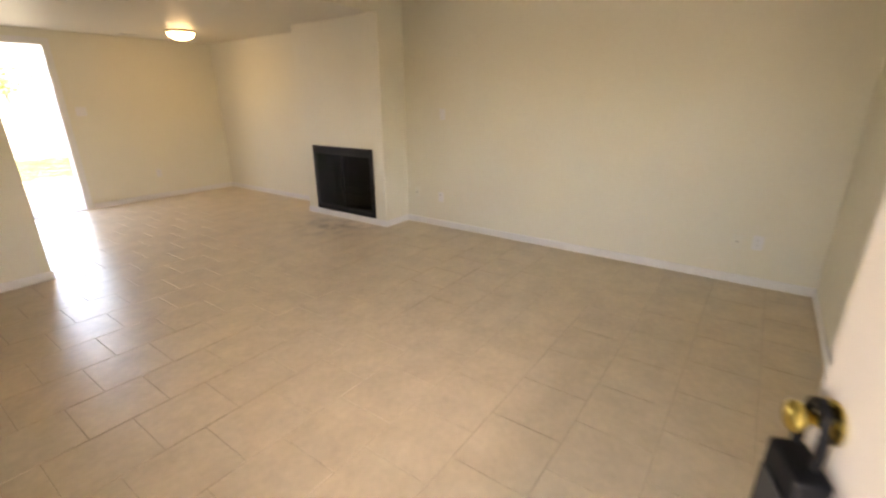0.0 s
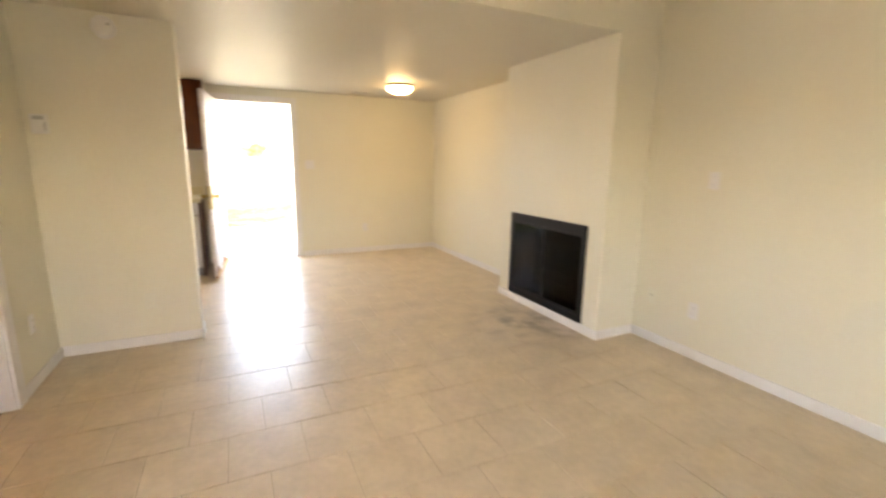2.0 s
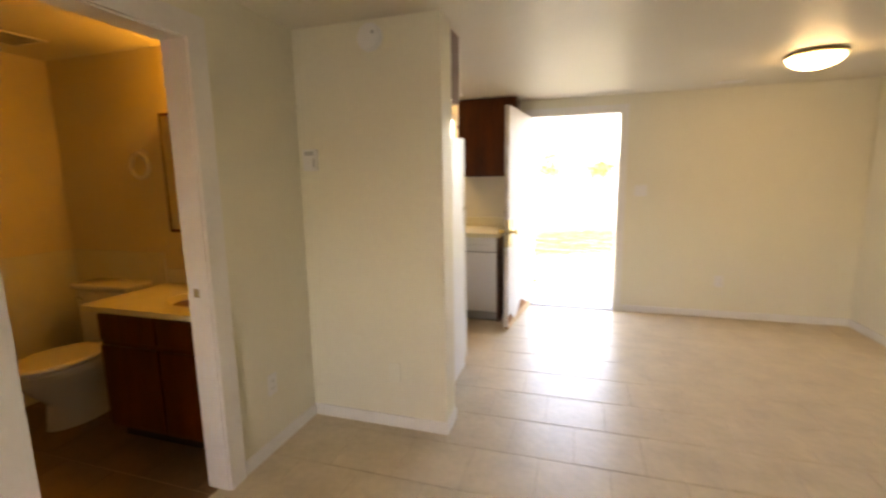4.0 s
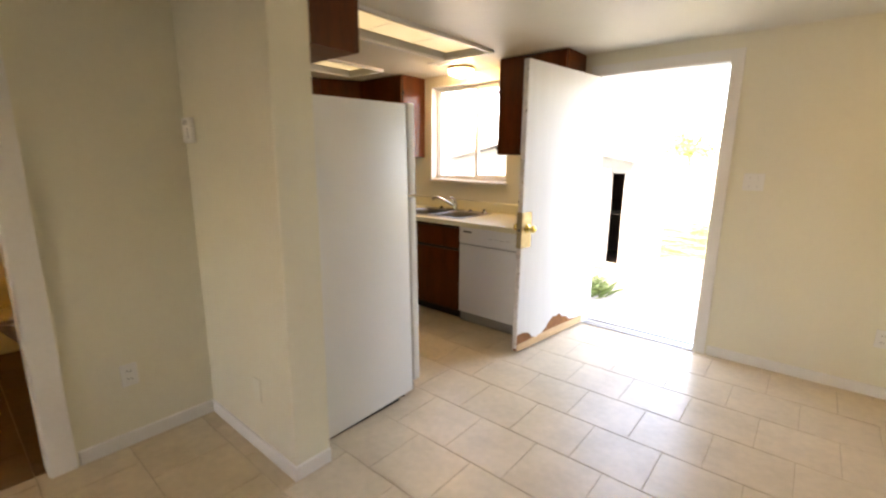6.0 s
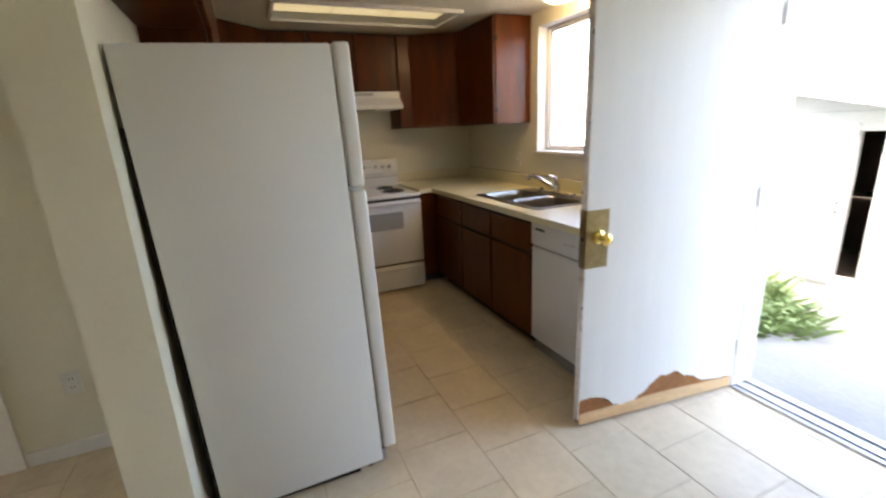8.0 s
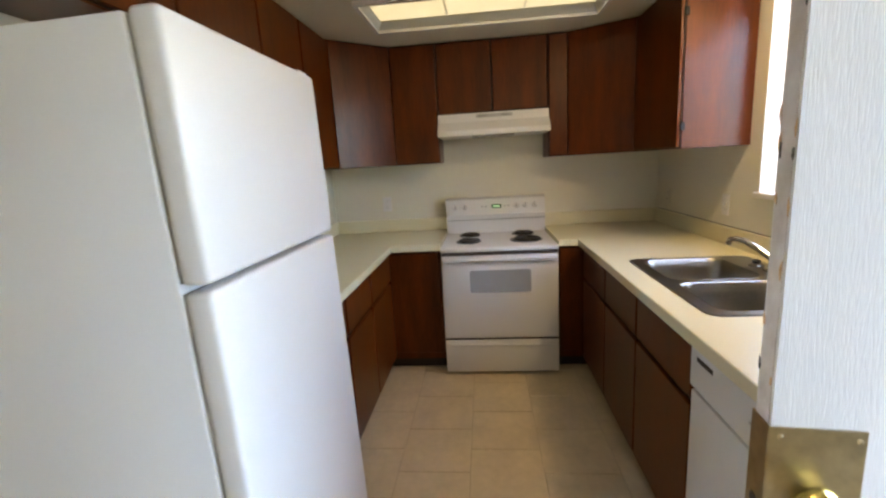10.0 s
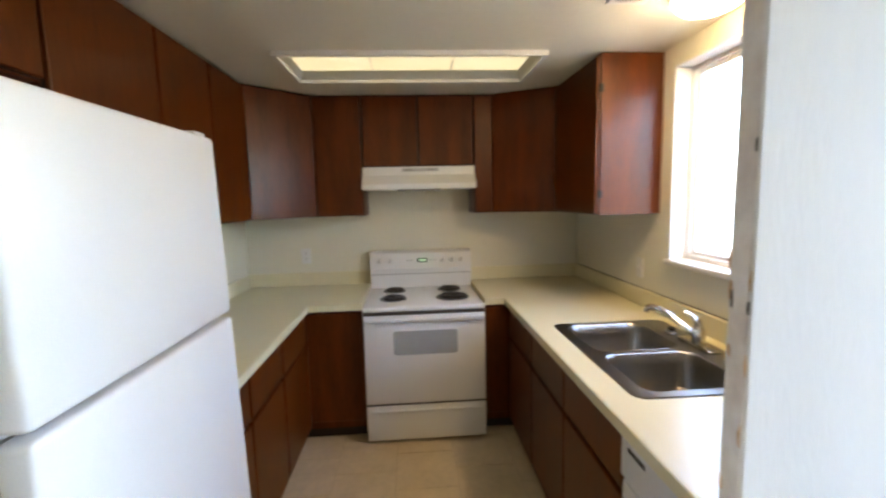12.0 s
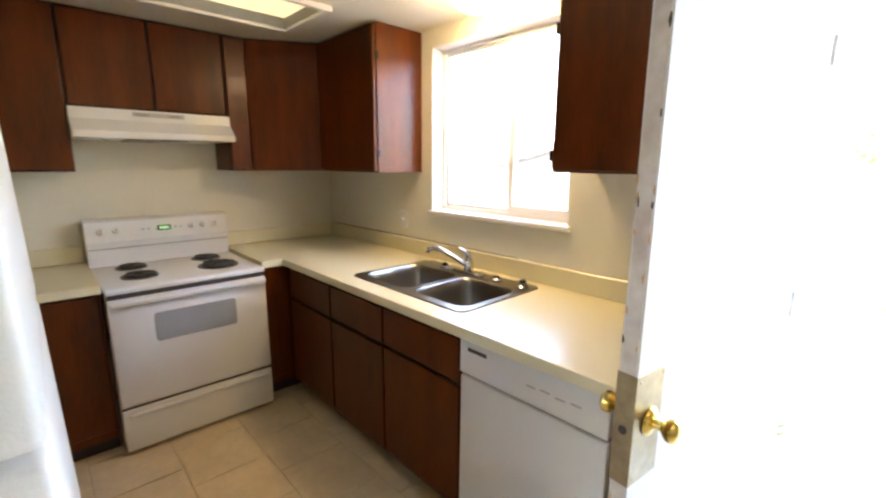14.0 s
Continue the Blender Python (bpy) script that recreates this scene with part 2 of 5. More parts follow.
def pierced(axis, lo, hi, a0, a1, b0, b1, holes=()):
    """A slab lo..hi thick along an axis, a0..a1 by b0..b1 wide, with holes (a, a, b, b) right through it."""
    put = {"z": lambda a, b, c: (a, b, c), "y": lambda a, b, c: (a, c, b), "x": lambda a, b, c: (c, a, b)}[axis]
    As = sorted({a0, a1, *[min(max(h[i], a0), a1) for h in holes for i in (0, 1)]})
    Bs = sorted({b0, b1, *[min(max(h[i], b0), b1) for h in holes for i in (2, 3)]})

    def solid(i, j):
        if not (0 <= i < len(As) - 1 and 0 <= j < len(Bs) - 1):
            return False
        a, b = (As[i] + As[i + 1]) / 2, (Bs[j] + Bs[j + 1]) / 2
        return not any(h[0] < a < h[1] and h[2] < b < h[3] for h in holes)

    bm = bmesh.new()
    cache = {}

    def v(a, b, c):
        if (a, b, c) not in cache:
            cache[a, b, c] = bm.verts.new(put(a, b, c))
        return cache[a, b, c]

    for i in range(len(As) - 1):
        for j in range(len(Bs) - 1):
            if not solid(i, j):
                continue
            a, c, b, d = As[i], As[i + 1], Bs[j], Bs[j + 1]
            for k in (lo, hi):
                bm.faces.new((v(a, b, k), v(c, b, k), v(c, d, k), v(a, d, k)))
            for di, dj, p, q in ((-1, 0, (a, b), (a, d)), (1, 0, (c, b), (c, d)), (0, -1, (a, b), (c, b)), (0, 1, (a, d), (c, d))):
                if not solid(i + di, j + dj):
                    bm.faces.new((v(*p, lo), v(*q, lo), v(*q, hi), v(*p, hi)))
    bmesh.ops.recalc_face_normals(bm, faces=bm.faces[:])
    return bm


def merged(*bms):
    out = bmesh.new()
    for b in bms:
        me = bpy.data.meshes.new("tmp")
        b.to_mesh(me)
        b.free()
        out.from_mesh(me)
        bpy.data.meshes.remove(me)
    return out


def moved(bm, m):
    bmesh.ops.transform(bm, matrix=m, verts=bm.verts[:])
    return bm


def part(name, bm, mat, parent=None, label="", smooth=False):
    me = bpy.data.meshes.new(name)
    bm.to_mesh(me)
    bm.free()
    me.materials.append(mat)
    if smooth:
        me.polygons.foreach_set("use_smooth", [True] * len(me.polygons))
        me.set_sharp_from_angle(angle=radians(40))
    ob = new(name, me)
    if parent is not None:
        ob.parent = parent
        ob.matrix_parent_inverse = parent.matrix_world.inverted()
    if label:
        ob["label"] = label
    return ob


def thing(name, at, label, category, group="", kind="", turn=0.0):
    e = new(name)
    e.matrix_world = pose(*at, 0, 0, turn)
    e.empty_display_size = 0.05
    return tagged(e, label, category, group, kind)


def structure(name, bm, mat, label, category, smooth=False):
    return tagged(part(name, bm, mat, None, "", smooth), label, category, kind="structure")


# ---- plan ----
XR, YB, YF = 4.37, 7.365, -0.65          # right wall, back wall, front wall (inner faces)
XL, YP, PT = 0.307, 4.595, 0.12          # left wall, partition (living side), partition thickness
XK = -1.76                               # kitchen end wall
ZC, ZL = 2.28, 2.55                      # low ceiling, living-room ceiling
YH = 3.32                                # header and chimney side
XC, YC = 3.975, 4.72                     # chimney front and far side
YK = YP + 0.18                             # kitchen side of the partition
T = 0.14
LIGHTS = ((-1.08, -0.56, 5.39, 6.75), (0.20, 0.72, 5.39, 6.75))   # kitchen ceiling lights
DOOR = (1.335, 2.255, -1.0, 2.12)
WIN = (-0.49, 0.485, 1.21, 2.18)
FRONT = (-0.60, 0.31, -1.0, 2.05)
BATH = (3.14, 3.88, -1.0, 2.05)
# unseen opening added in the front wall to let sky light in
ADDED_WIN = (1.05, 2.15, 0.95, 2.05)

# ---- structure ----
structure("wall_back", pierced("y", YB, YB + T, XK - T, XR + T, -0.05, 2.7, [DOOR, WIN]), M_WALL, "cream painted back wall with door and window openings", "wall")
structure("wall_right", bx(XR, XR + T, YF - T, YB - 0.001, -0.05, 2.7), M_WALL, "long cream painted living-room wall", "wall")
structure("wall_front", pierced("y", YF - T, YF, XL - PT, XR - 0.001, -0.05, 2.7, [ADDED_WIN]), M_WALL, "cream painted end wall of the living room", "wall")
structure("wall_left", pierced("x", XL - PT, XL, YF + 0.001, YP - 0.001, -0.05, 2.7, [FRONT, BATH]), M_WALL, "cream painted wall with entrance and bathroom doorways", "wall")
structure("wall_partition", bx(XK + 0.001, 1.172, YP, YK, -0.05, ZC + 0.02), M_WALL, "cream painted stub partition beside the kitchen", "wall")
structure("wall_kitchen_end", bx(XK - T, XK, YP + 0.002, YB - 0.001, -0.05, 2.7), M_WALL, "cream painted kitchen wall behind the stove", "wall")
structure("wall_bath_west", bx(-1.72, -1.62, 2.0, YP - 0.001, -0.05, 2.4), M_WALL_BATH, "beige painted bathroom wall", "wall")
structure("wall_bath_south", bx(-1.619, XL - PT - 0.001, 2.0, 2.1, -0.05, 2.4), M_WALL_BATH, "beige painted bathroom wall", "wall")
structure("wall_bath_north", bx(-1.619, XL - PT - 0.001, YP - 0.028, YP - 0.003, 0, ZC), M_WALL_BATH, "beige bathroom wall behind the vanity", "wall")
structure("wainscot", merged(bx(-1.619, -1.607, 2.11, YP - 0.03, 0, 1.0, 0.003), bx(-1.606, -0.76, YP - 0.040, YP - 0.029, 0, 1.0, 0.003)),
          M_VANITY, "cream waterproof panelling low on the bathroom walls", "wainscot")
FP = (3.492, 4.525, 0.080, 0.885)
structure("chimney_breast", merged(pierced("x", XC, XC + 0.05, YH, YC, 0, ZC - 0.004, [FP]),
                                   bx(XC + 0.051, XR - 0.001, YH, FP[0] - 0.02, 0, ZC - 0.004), bx(XC + 0.051, XR - 0.001, FP[1] + 0.02, YC, 0, ZC - 0.004),
                                   bx(XC + 0.051, XR - 0.001, FP[0] - 0.019, FP[1] + 0.019, FP[3] + 0.03, ZC - 0.004)),
          M_WALL, "cream painted chimney breast around the fireplace", "chimney breast")
structure("ceiling_low", pierced("z", ZC, ZC + 0.1, XK, XR - 0.001, YH + 0.05, YB - 0.001, [(a + 0.022, b - 0.022, c + 0.022, d - 0.022) for a, b, c, d in LIGHTS]), M_CEIL, "glossy off-white textured low ceiling", "ceiling")
structure("ceiling_living", bx(XL, XR - 0.001, YF, YH + 0.049, ZL, ZL + 0.1), M_CEIL, "off-white raised living-room ceiling", "ceiling")
structure("ceiling_bath", bx(-1.62, XL - PT, 2.0, YH + 0.049, ZC, ZC + 0.1), M_CEIL, "off-white bathroom ceiling", "ceiling")
structure("header", bx(XL, XR - 0.001, YH, YH + 0.048, ZC - 0.003, ZL - 0.001), M_WALL, "cream step between the two ceiling heights", "beam")
# out of view; deep front overhang added to keep sun off the end-wall window
structure("roof", bx(XK - 0.6, XR + 0.6, YF - 1.9, YB + 0.25, 2.71, 2.85), M_SHEDROOF, "unseen flat roof closing the house, front eave lengthened to block sun", "roof")


def baseboard(x0, x1, y0, y1):
    structure("baseboard", bx(x0, x1, y0, y1, 0, 0.075, 0.004), M_TRIM, "white painted baseboard at the foot of the wall", "baseboard")


B = 0.013
baseboard(XR - B, XR, YF, YH)
baseboard(XC, XR - B - 0.001, YH - B, YH - 0.0005)
baseboard(XC - B, XC - 0.0005, YH - B, YC + B)
baseboard(XC, XR - B - 0.001, YC + 0.0005, YC + B)
baseboard(XR - B, XR, YC + B + 0.001, YB)
baseboard(DOOR[1] + 0.075, XR - B - 0.001, YB - B, YB)
baseboard(XL, XR - B - 0.001, YF, YF + B)
baseboard(XL, XL + B, FRONT[1] + 0.08, BATH[0] - 0.075)
baseboard(XL, XL + B, BATH[1] + 0.095, YP)
baseboard(XL + B + 0.001, 1.172 + B, YP - B, YP - 0.0005)
baseboard(1.1725, 1.172 + B, YP + 0.001, YK)


def casing(name, axis, plane, side, hole, width, label):
    """Flat trim round an opening, in one piece, proud of the wall."""
    a0, a1, b0, b1 = hole
    lo, hi = sorted((plane, plane + side * 0.016))
    bm = pierced(axis, lo, hi, a0 - width, a1 + width, 0.0, b1 + width, [(a0 + 0.012, a1 - 0.012, -1, b1 - 0.012)])
    return structure(name, bm, M_TRIM, label, "door trim")


casing("trim_back_door", "y", YB, -1, DOOR, 0.062, "white painted casing round the back doorway")
casing("trim_bath_door", "x", XL, 1, BATH, 0.085, "white painted casing round the bathroom doorway")
casing("trim_front_door", "x", XL, 1, FRONT, 0.07, "white painted casing round the entrance")


def jamb(name, axis, lo, hi, hole, label):
    a0, a1, b0, b1 = hole
    bm = pierced(axis, lo, hi, a0 + 0.0005, a1 - 0.0005, 0.0, b1 - 0.0005, [(a0 + 0.018, a1 - 0.018, -1, b1 - 0.018)])
    structure(name, bm, M_TRIM, label, "door frame")


jamb("frame_back_door", "y", YB + 0.001, YB + T - 0.002, DOOR, "white painted back door frame")
jamb("frame_bath_door", "x", XL - PT + 0.002, XL - 0.001, BATH, "white painted bathroom door frame")
jamb("frame_front_door", "x", XL - PT + 0.002, XL - 0.001, FRONT, "white painted entrance frame")
strike = thing("strike_plate", (0.26, BATH[1] - 0.018, 0.98), "small dark latch plate on the bathroom door frame", "latch plate")
part("plate", bx(0.225, 0.255, BATH[1] - 0.021, BATH[1] - 0.0181, 0.945, 0.985, 0.001), M_BRASSOLD, strike)

sill = tagged(part("threshold", merged(bx(DOOR[0] + 0.02, DOOR[1] - 0.02, YB - 0.02, YB + 0.15, 0.001, 0.012, 0.003),
                                       bx(DOOR[0] + 0.02, DOOR[1] - 0.02, YB + 0.01, YB + 0.035, 0.0115, 0.020, 0.003),
                                       bx(DOOR[0] + 0.02, DOOR[1] - 0.02, YB + 0.085, YB + 0.12, 0.0115, 0.022, 0.003)), M_ALU),
              "worn aluminium threshold with raised ridges", "threshold", kind="structure")

# ---- back door leaf, standing open into the room ----
LEN, THK = 0.952, 0.042
HX, HY = 1.352, 7.338
door_angle = math.degrees(math.atan2(6.39 - HY, 1.245 - HX))
swing = Matrix.Translation((HX, HY, 0)) @ Matrix.Rotation(radians(door_angle), 4, "Z")
# local: x from the hinge to the free edge, y across (the dining face at y = 0, kitchen face at -THK), z up
leaf = thing("door_1", (HX, HY, 0.0), "open white back door with a rotted, torn bottom edge", "door", kind="structure")


def leafpart(name, bm, mat, label="", smooth=False, parent=None):
    return part(name, moved(bm, swing), mat, parent or leaf, label, smooth)


rng = random.Random(4)
D0, D1 = 0.018, 2.095
leafpart("core", bx(0.002, LEN - 0.006, -THK + 0.004, -0.006, D0 + 0.004, D1 - 0.003), M_ROT, "torn brown fibre core showing at the bottom")
knots = [(0.0, 0.085), (0.12, 0.088), (0.22, 0.10), (0.27, 0.135), (0.34, 0.15), (0.40, 0.195), (0.46, 0.18), (0.50, 0.19), (0.56, 0.155),
         (0.60, 0.12), (0.66, 0.085), (0.74, 0.075), (0.79, 0.09), (0.83, 0.125), (0.88, 0.15), (0.93, 0.158), (1.0, 0.15)]
edge = []
for i in range(121):
    s = i / 120
    for (p, h), (q, k) in zip(knots, knots[1:]):
        if p <= s <= q:
            z = h + (k - h) * (s - p) / (q - p)
            break
    edge.append((0.001 + s * (LEN - 0.002), z + rng.uniform(-0.006, 0.006) * (1 if 0.2 < s else 0.3)))
leafpart("face_skin", prism(edge + [(LEN - 0.001, D1), (0.001, D1)], -0.0058, 0.0, "y"), M_DOOR, "white embossed skin with a torn lower edge")
leafpart("back_skin", bx(0.001, LEN - 0.001, -THK, -THK + 0.0038, D0, D1), M_DOOR)
leafpart("edge_strip", bx(LEN - 0.0058, LEN, -THK + 0.004, -0.006, 0.04, D1, 0.001), M_CHIP, "chipped, flaking painted door edge")
leafpart("bottom_rail", prism([(0.004, D0), (LEN - 0.008, D0), (LEN - 0.008, 0.072), (0.5, 0.085), (0.004, 0.075)], -0.0055, -0.001, "y"), M_PALEWOOD,
         "bare pale wood rail at the bottom")
for k in range(26):
    z = rng.uniform(0.5, 2.05)
    y = rng.choice([-0.0065, -THK + 0.0045]) + rng.uniform(-0.003, 0.003)
    leafpart("paint_chip", prism([(y + rng.uniform(0.001, 0.004) * math.cos(a), z + rng.uniform(0.004, 0.016) * math.sin(a))
                                  for a in [i * 1.05 for i in range(6)]], LEN + 0.0002, LEN + 0.0012, "x"), rng.choice([M_SLOT, M_PALEWOOD]))
KX, KZ = LEN - 0.062, 0.955
leafpart("lock_plate", merged(bx(LEN - 0.112, LEN + 0.0022, 0.0003, 0.0022, 0.815, 1.075, 0.0009), bx(LEN - 0.112, LEN + 0.0022, -THK - 0.0022, -THK - 0.0003, 0.815, 1.075, 0.0009),
                              bx(LEN + 0.0013, LEN + 0.0030, -THK - 0.002, 0.002, 0.815, 1.075, 0.0005)), M_BRASSOLD, "tarnished brass wrap-round lock plate")
leafpart("latch_hole", lathe([(0, 0), (0.010, 0), (0.010, 0.0008), (0, 0.0008)], 16, (LEN + 0.0031, -THK / 2, 0.945), (1, 0, 0)), M_SLOT)
knob_profile = [(0, 0), (0.031, 0), (0.033, 0.003), (0.029, 0.009), (0.014, 0.014), (0.0105, 0.020), (0.0105, 0.030), (0.017, 0.036), (0.0255, 0.046), (0.0265, 0.056),
                (0.021, 0.063), (0.010, 0.066), (0, 0.0665)]
leafpart("knob", lathe(knob_profile, 28, (KX, 0.0024, KZ), (0, 1, 0)), M_BRASS, "polished brass knob", True)
leafpart("knob", lathe(knob_profile, 28, (KX, -THK - 0.0024, KZ), (0, -1, 0)), M_BRASS, "polished brass knob", True)
for sx in (-0.103, -0.012):
    for sz in (0.83, 1.06):
        leafpart("screw", lathe([(0, 0), (0.004, 0), (0.003, 0.0015), (0, 0.0018)], 8, (LEN + sx, 0.0023, sz), (0, 1, 0)), M_BRASSOLD)
for hz in (0.25, 1.05, 1.85):
    leafpart("hinge", tube([(-0.004, 0.006, hz - 0.045), (-0.004, 0.006, hz + 0.045)], 0.0065, 10), M_TRIM, "painted hinge barrel")

# ---- entrance door leaf with lock box ----
fd = thing("door_2", (0.335, -0.585, 0.0), "open off-white entrance door with a brass knob", "door", kind="structure")
fswing = Matrix.Translation((0.335, -0.585, -0.010)) @ Matrix.Rotation(radians(18.8), 4, "Z")
part("panel", moved(bx(0.0, 0.905, -0.04, 0.0, 0.016, 2.04, 0.003), fswing), M_ENTRY, fd)
part("knob", moved(lathe(knob_profile, 28, (0.845, 0.001, 0.965), (0, 1, 0)), fswing), M_BRASS, fd, "polished brass knob", True)
part("knob_rose", moved(lathe([(0, 0), (0.036, 0), (0.036, 0.004), (0.030, 0.008), (0, 0.008)], 28, (0.845, 0.0005, 0.965), (0, 1, 0)), fswing), M_BRASS, fd, "", True)
lb = thing("lock_box", (1.12, -0.26, 0.74), "black key lock box hanging on the entrance knob", "lock box")
part("body", moved(bx(0.775, 0.885, 0.008, 0.062, 0.72, 0.895, 0.010, 3), fswing), M_BLACK, lb, "", True)
part("shackle", moved(tube([(0.812, 0.024, 0.88), (0.812, 0.024, 0.955), (0.824, 0.024, 0.985), (0.845, 0.024, 0.998), (0.866, 0.024, 0.985), (0.878, 0.024, 0.955), (0.878, 0.024, 0.88)],
                           0.0085, 10), fswing), M_BLACK, lb, "black coated shackle", True)
part("dial_cover", moved(bx(0.79, 0.87, 0.0625, 0.070, 0.735, 0.85, 0.004), fswing), M_RUBBER, lb)

bd = thing("door_3", (0.18, 3.20, 0.0), "open off-white bathroom door with a dark knob", "door", kind="structure")
part("panel", bx(-0.545, 0.182, 3.188, 3.223, 0.012, 2.02, 0.003), M_DOOR, bd)
part("knob", lathe(knob_profile, 24, (-0.485, 3.2235, 0.95), (0, 1, 0)), M_BLACK, bd, "dark bronze knob", True)
part("knob", lathe(knob_profile, 24, (-0.485, 3.1875, 0.95), (0, -1, 0)), M_BLACK, bd, "dark bronze knob", True)

# ---- kitchen window ----
win = thing("window_1", (0, YB, WIN[2]), "white sliding kitchen window with a painted sill", "window", kind="structure")
x0, x1, z0, z1 = WIN
part("window_frame", pierced("y", YB + 0.085, YB + 0.135, x0 + 0.001, x1 - 0.001, z0 + 0.001, z1 - 0.001, [(x0 + 0.028, x1 - 0.028, z0 + 0.03, z1 - 0.028)]), M_TRIM, win)
part("reveal", pierced("y", YB + 0.0005, YB + 0.084, x0 + 0.001, x1 - 0.001, z0 + 0.001, z1 - 0.001, [(x0 + 0.008, x1 - 0.008, z0 + 0.008, z1 - 0.008)]), M_TRIM, win)
part("window_sill", bx(x0 - 0.006, x1 + 0.015, YB - 0.026, YB + 0.0, z0 - 0.018, z0 + 0.008, 0.006, 2), M_TRIM, win)
sash_l = part("sash", pierced("y", YB + 0.105, YB + 0.125, x0 + 0.029, 0.075, z0 + 0.031, z1 - 0.029, [(x0 + 0.047, 0.055, z0 + 0.05, z1 - 0.047)]), M_TRIM, win)
sash_r = part("sash", pierced("y", YB + 0.082, YB + 0.104, 0.045, x1 - 0.029, z0 + 0.031, z1 - 0.029, [(0.082, x1 - 0.062, z0 + 0.07, z1 - 0.06)]), M_TRIM, win)
for sash, a, b, y, zl, zh in ((sash_l, x0 + 0.046, 0.056, 0.115, z0 + 0.049, z1 - 0.046), (sash_r, 0.081, x1 - 0.061, 0.093, z0 + 0.069, z1 - 0.059)):
    pane = part("pane", bx(a, b, YB + y - 0.002, YB + y + 0.002, zl, zh), M_GLASS, sash)
    pane.visible_shadow = False

# frame for the added opening; out of view, there only for its daylight
w2 = thing("added_light_window", (1.60, YF, ADDED_WIN[2]), "unseen white window added in the end wall to light the living room", "window", kind="structure")
part("window_frame", pierced("y", YF - T + 0.004, YF - T + 0.05, ADDED_WIN[0] + 0.001, ADDED_WIN[1] - 0.001, ADDED_WIN[2] + 0.001, ADDED_WIN[3] - 0.001,
                             [(ADDED_WIN[0] + 0.04, 1.58, ADDED_WIN[2] + 0.04, ADDED_WIN[3] - 0.04), (1.62, ADDED_WIN[1] - 0.04, ADDED_WIN[2] + 0.04, ADDED_WIN[3] - 0.04)]), M_TRIM, w2)
part("window_sill", bx(ADDED_WIN[0] - 0.03, ADDED_WIN[1] + 0.03, YF, YF + 0.03, ADDED_WIN[2] - 0.035, ADDED_WIN[2], 0.005), M_TRIM, w2)

# ---- fireplace ----
fp = thing("fireplace", (XC, (FP[0] + FP[1]) / 2, FP[2]), "black metal fireplace with smoked glass doors, set in the wall", "fireplace")
y0, y1, z0, z1 = FP
part("surround_frame", pierced("x", XC - 0.018, XC + 0.006, y0 - 0.004, y1 + 0.004, z0, z1 + 0.004, [(y0 + 0.035, y1 - 0.035, z0 + 0.055, z1 - 0.075)]), M_BLACK, fp)
part("top_bar", bx(XC - 0.024, XC - 0.0185, y0 + 0.002, y1 - 0.002, z1 - 0.072, z1 - 0.004, 0.002), M_BLACK, fp, "black metal vent bar")
part("bottom_bar", bx(XC - 0.026, XC - 0.0185, y0 + 0.002, y1 - 0.002, z0 + 0.008, z0 + 0.05, 0.003), M_BLACK, fp)
part("firebox", merged(bx(XC + 0.30, XC + 0.31, y0 + 0.001, y1 - 0.001, z0, z1), bx(XC + 0.007, XC + 0.299, y0 - 0.012, y0 - 0.002, z0, z1),
                       bx(XC + 0.007, XC + 0.299, y1 + 0.002, y1 + 0.012, z0, z1), bx(XC + 0.007, XC + 0.299, y0, y1, z1 + 0.004, z1 + 0.014),
                       bx(XC + 0.007, XC + 0.299, y0, y1, z0 - 0.012, z0 - 0.002)), M_SOOT, fp)
GLASSDARK = clear_glass("dark_fire_glass", (0.10, 0.09, 0.085))
q = (y1 - y0 - 0.072) / 2
for i in range(2):
    a = y0 + 0.036 + i * q
    d = part("glass_door", pierced("x", XC - 0.012, XC - 0.002, a + 0.002, a + q - 0.002, z0 + 0.056, z1 - 0.077, [(a + 0.016, a + q - 0.016, z0 + 0.08, z1 - 0.095)]), M_BLACK, fp)
    part("pane", bx(XC - 0.009, XC - 0.005, a + 0.0155, a + q - 0.0155, z0 + 0.079, z1 - 0.094), GLASSDARK, d)
for s in (-0.03, 0.03):
    part("handle", tube([(XC - 0.013, (y0 + y1) / 2 + s, 0.46), (XC - 0.035, (y0 + y1) / 2 + s, 0.46), (XC - 0.035, (y0 + y1) / 2 + s, 0.40), (XC - 0.013, (y0 + y1) / 2 + s, 0.40)], 0.006, 8), M_BLACK, fp)
part("grate", merged(*[tube([(XC + 0.08, y0 + 0.30 + 0.07 * i, z0 + 0.10), (XC + 0.25, y0 + 0.30 + 0.07 * i, z0 + 0.10)], 0.008, 6) for i in range(7)]), M_BLACK, fp)
for k, (lx, lz, ly, ln) in enumerate(((0.12, 0.16, 0.0, 0.26), (0.20, 0.16, 0.03, 0.24), (0.16, 0.245, -0.02, 0.22))):
    mid = (y0 + y1) / 2 + ly
    part("log", tube([(XC + lx + 0.01 * math.sin(i * 1.7 + k), mid - ln + i * ln / 3, z0 + lz + 0.006 * math.cos(i * 2.1)) for i in range(7)],
                     [0.035, 0.046, 0.050, 0.047, 0.052, 0.046, 0.036], 10), M_LOG, fp, "charred log", True)


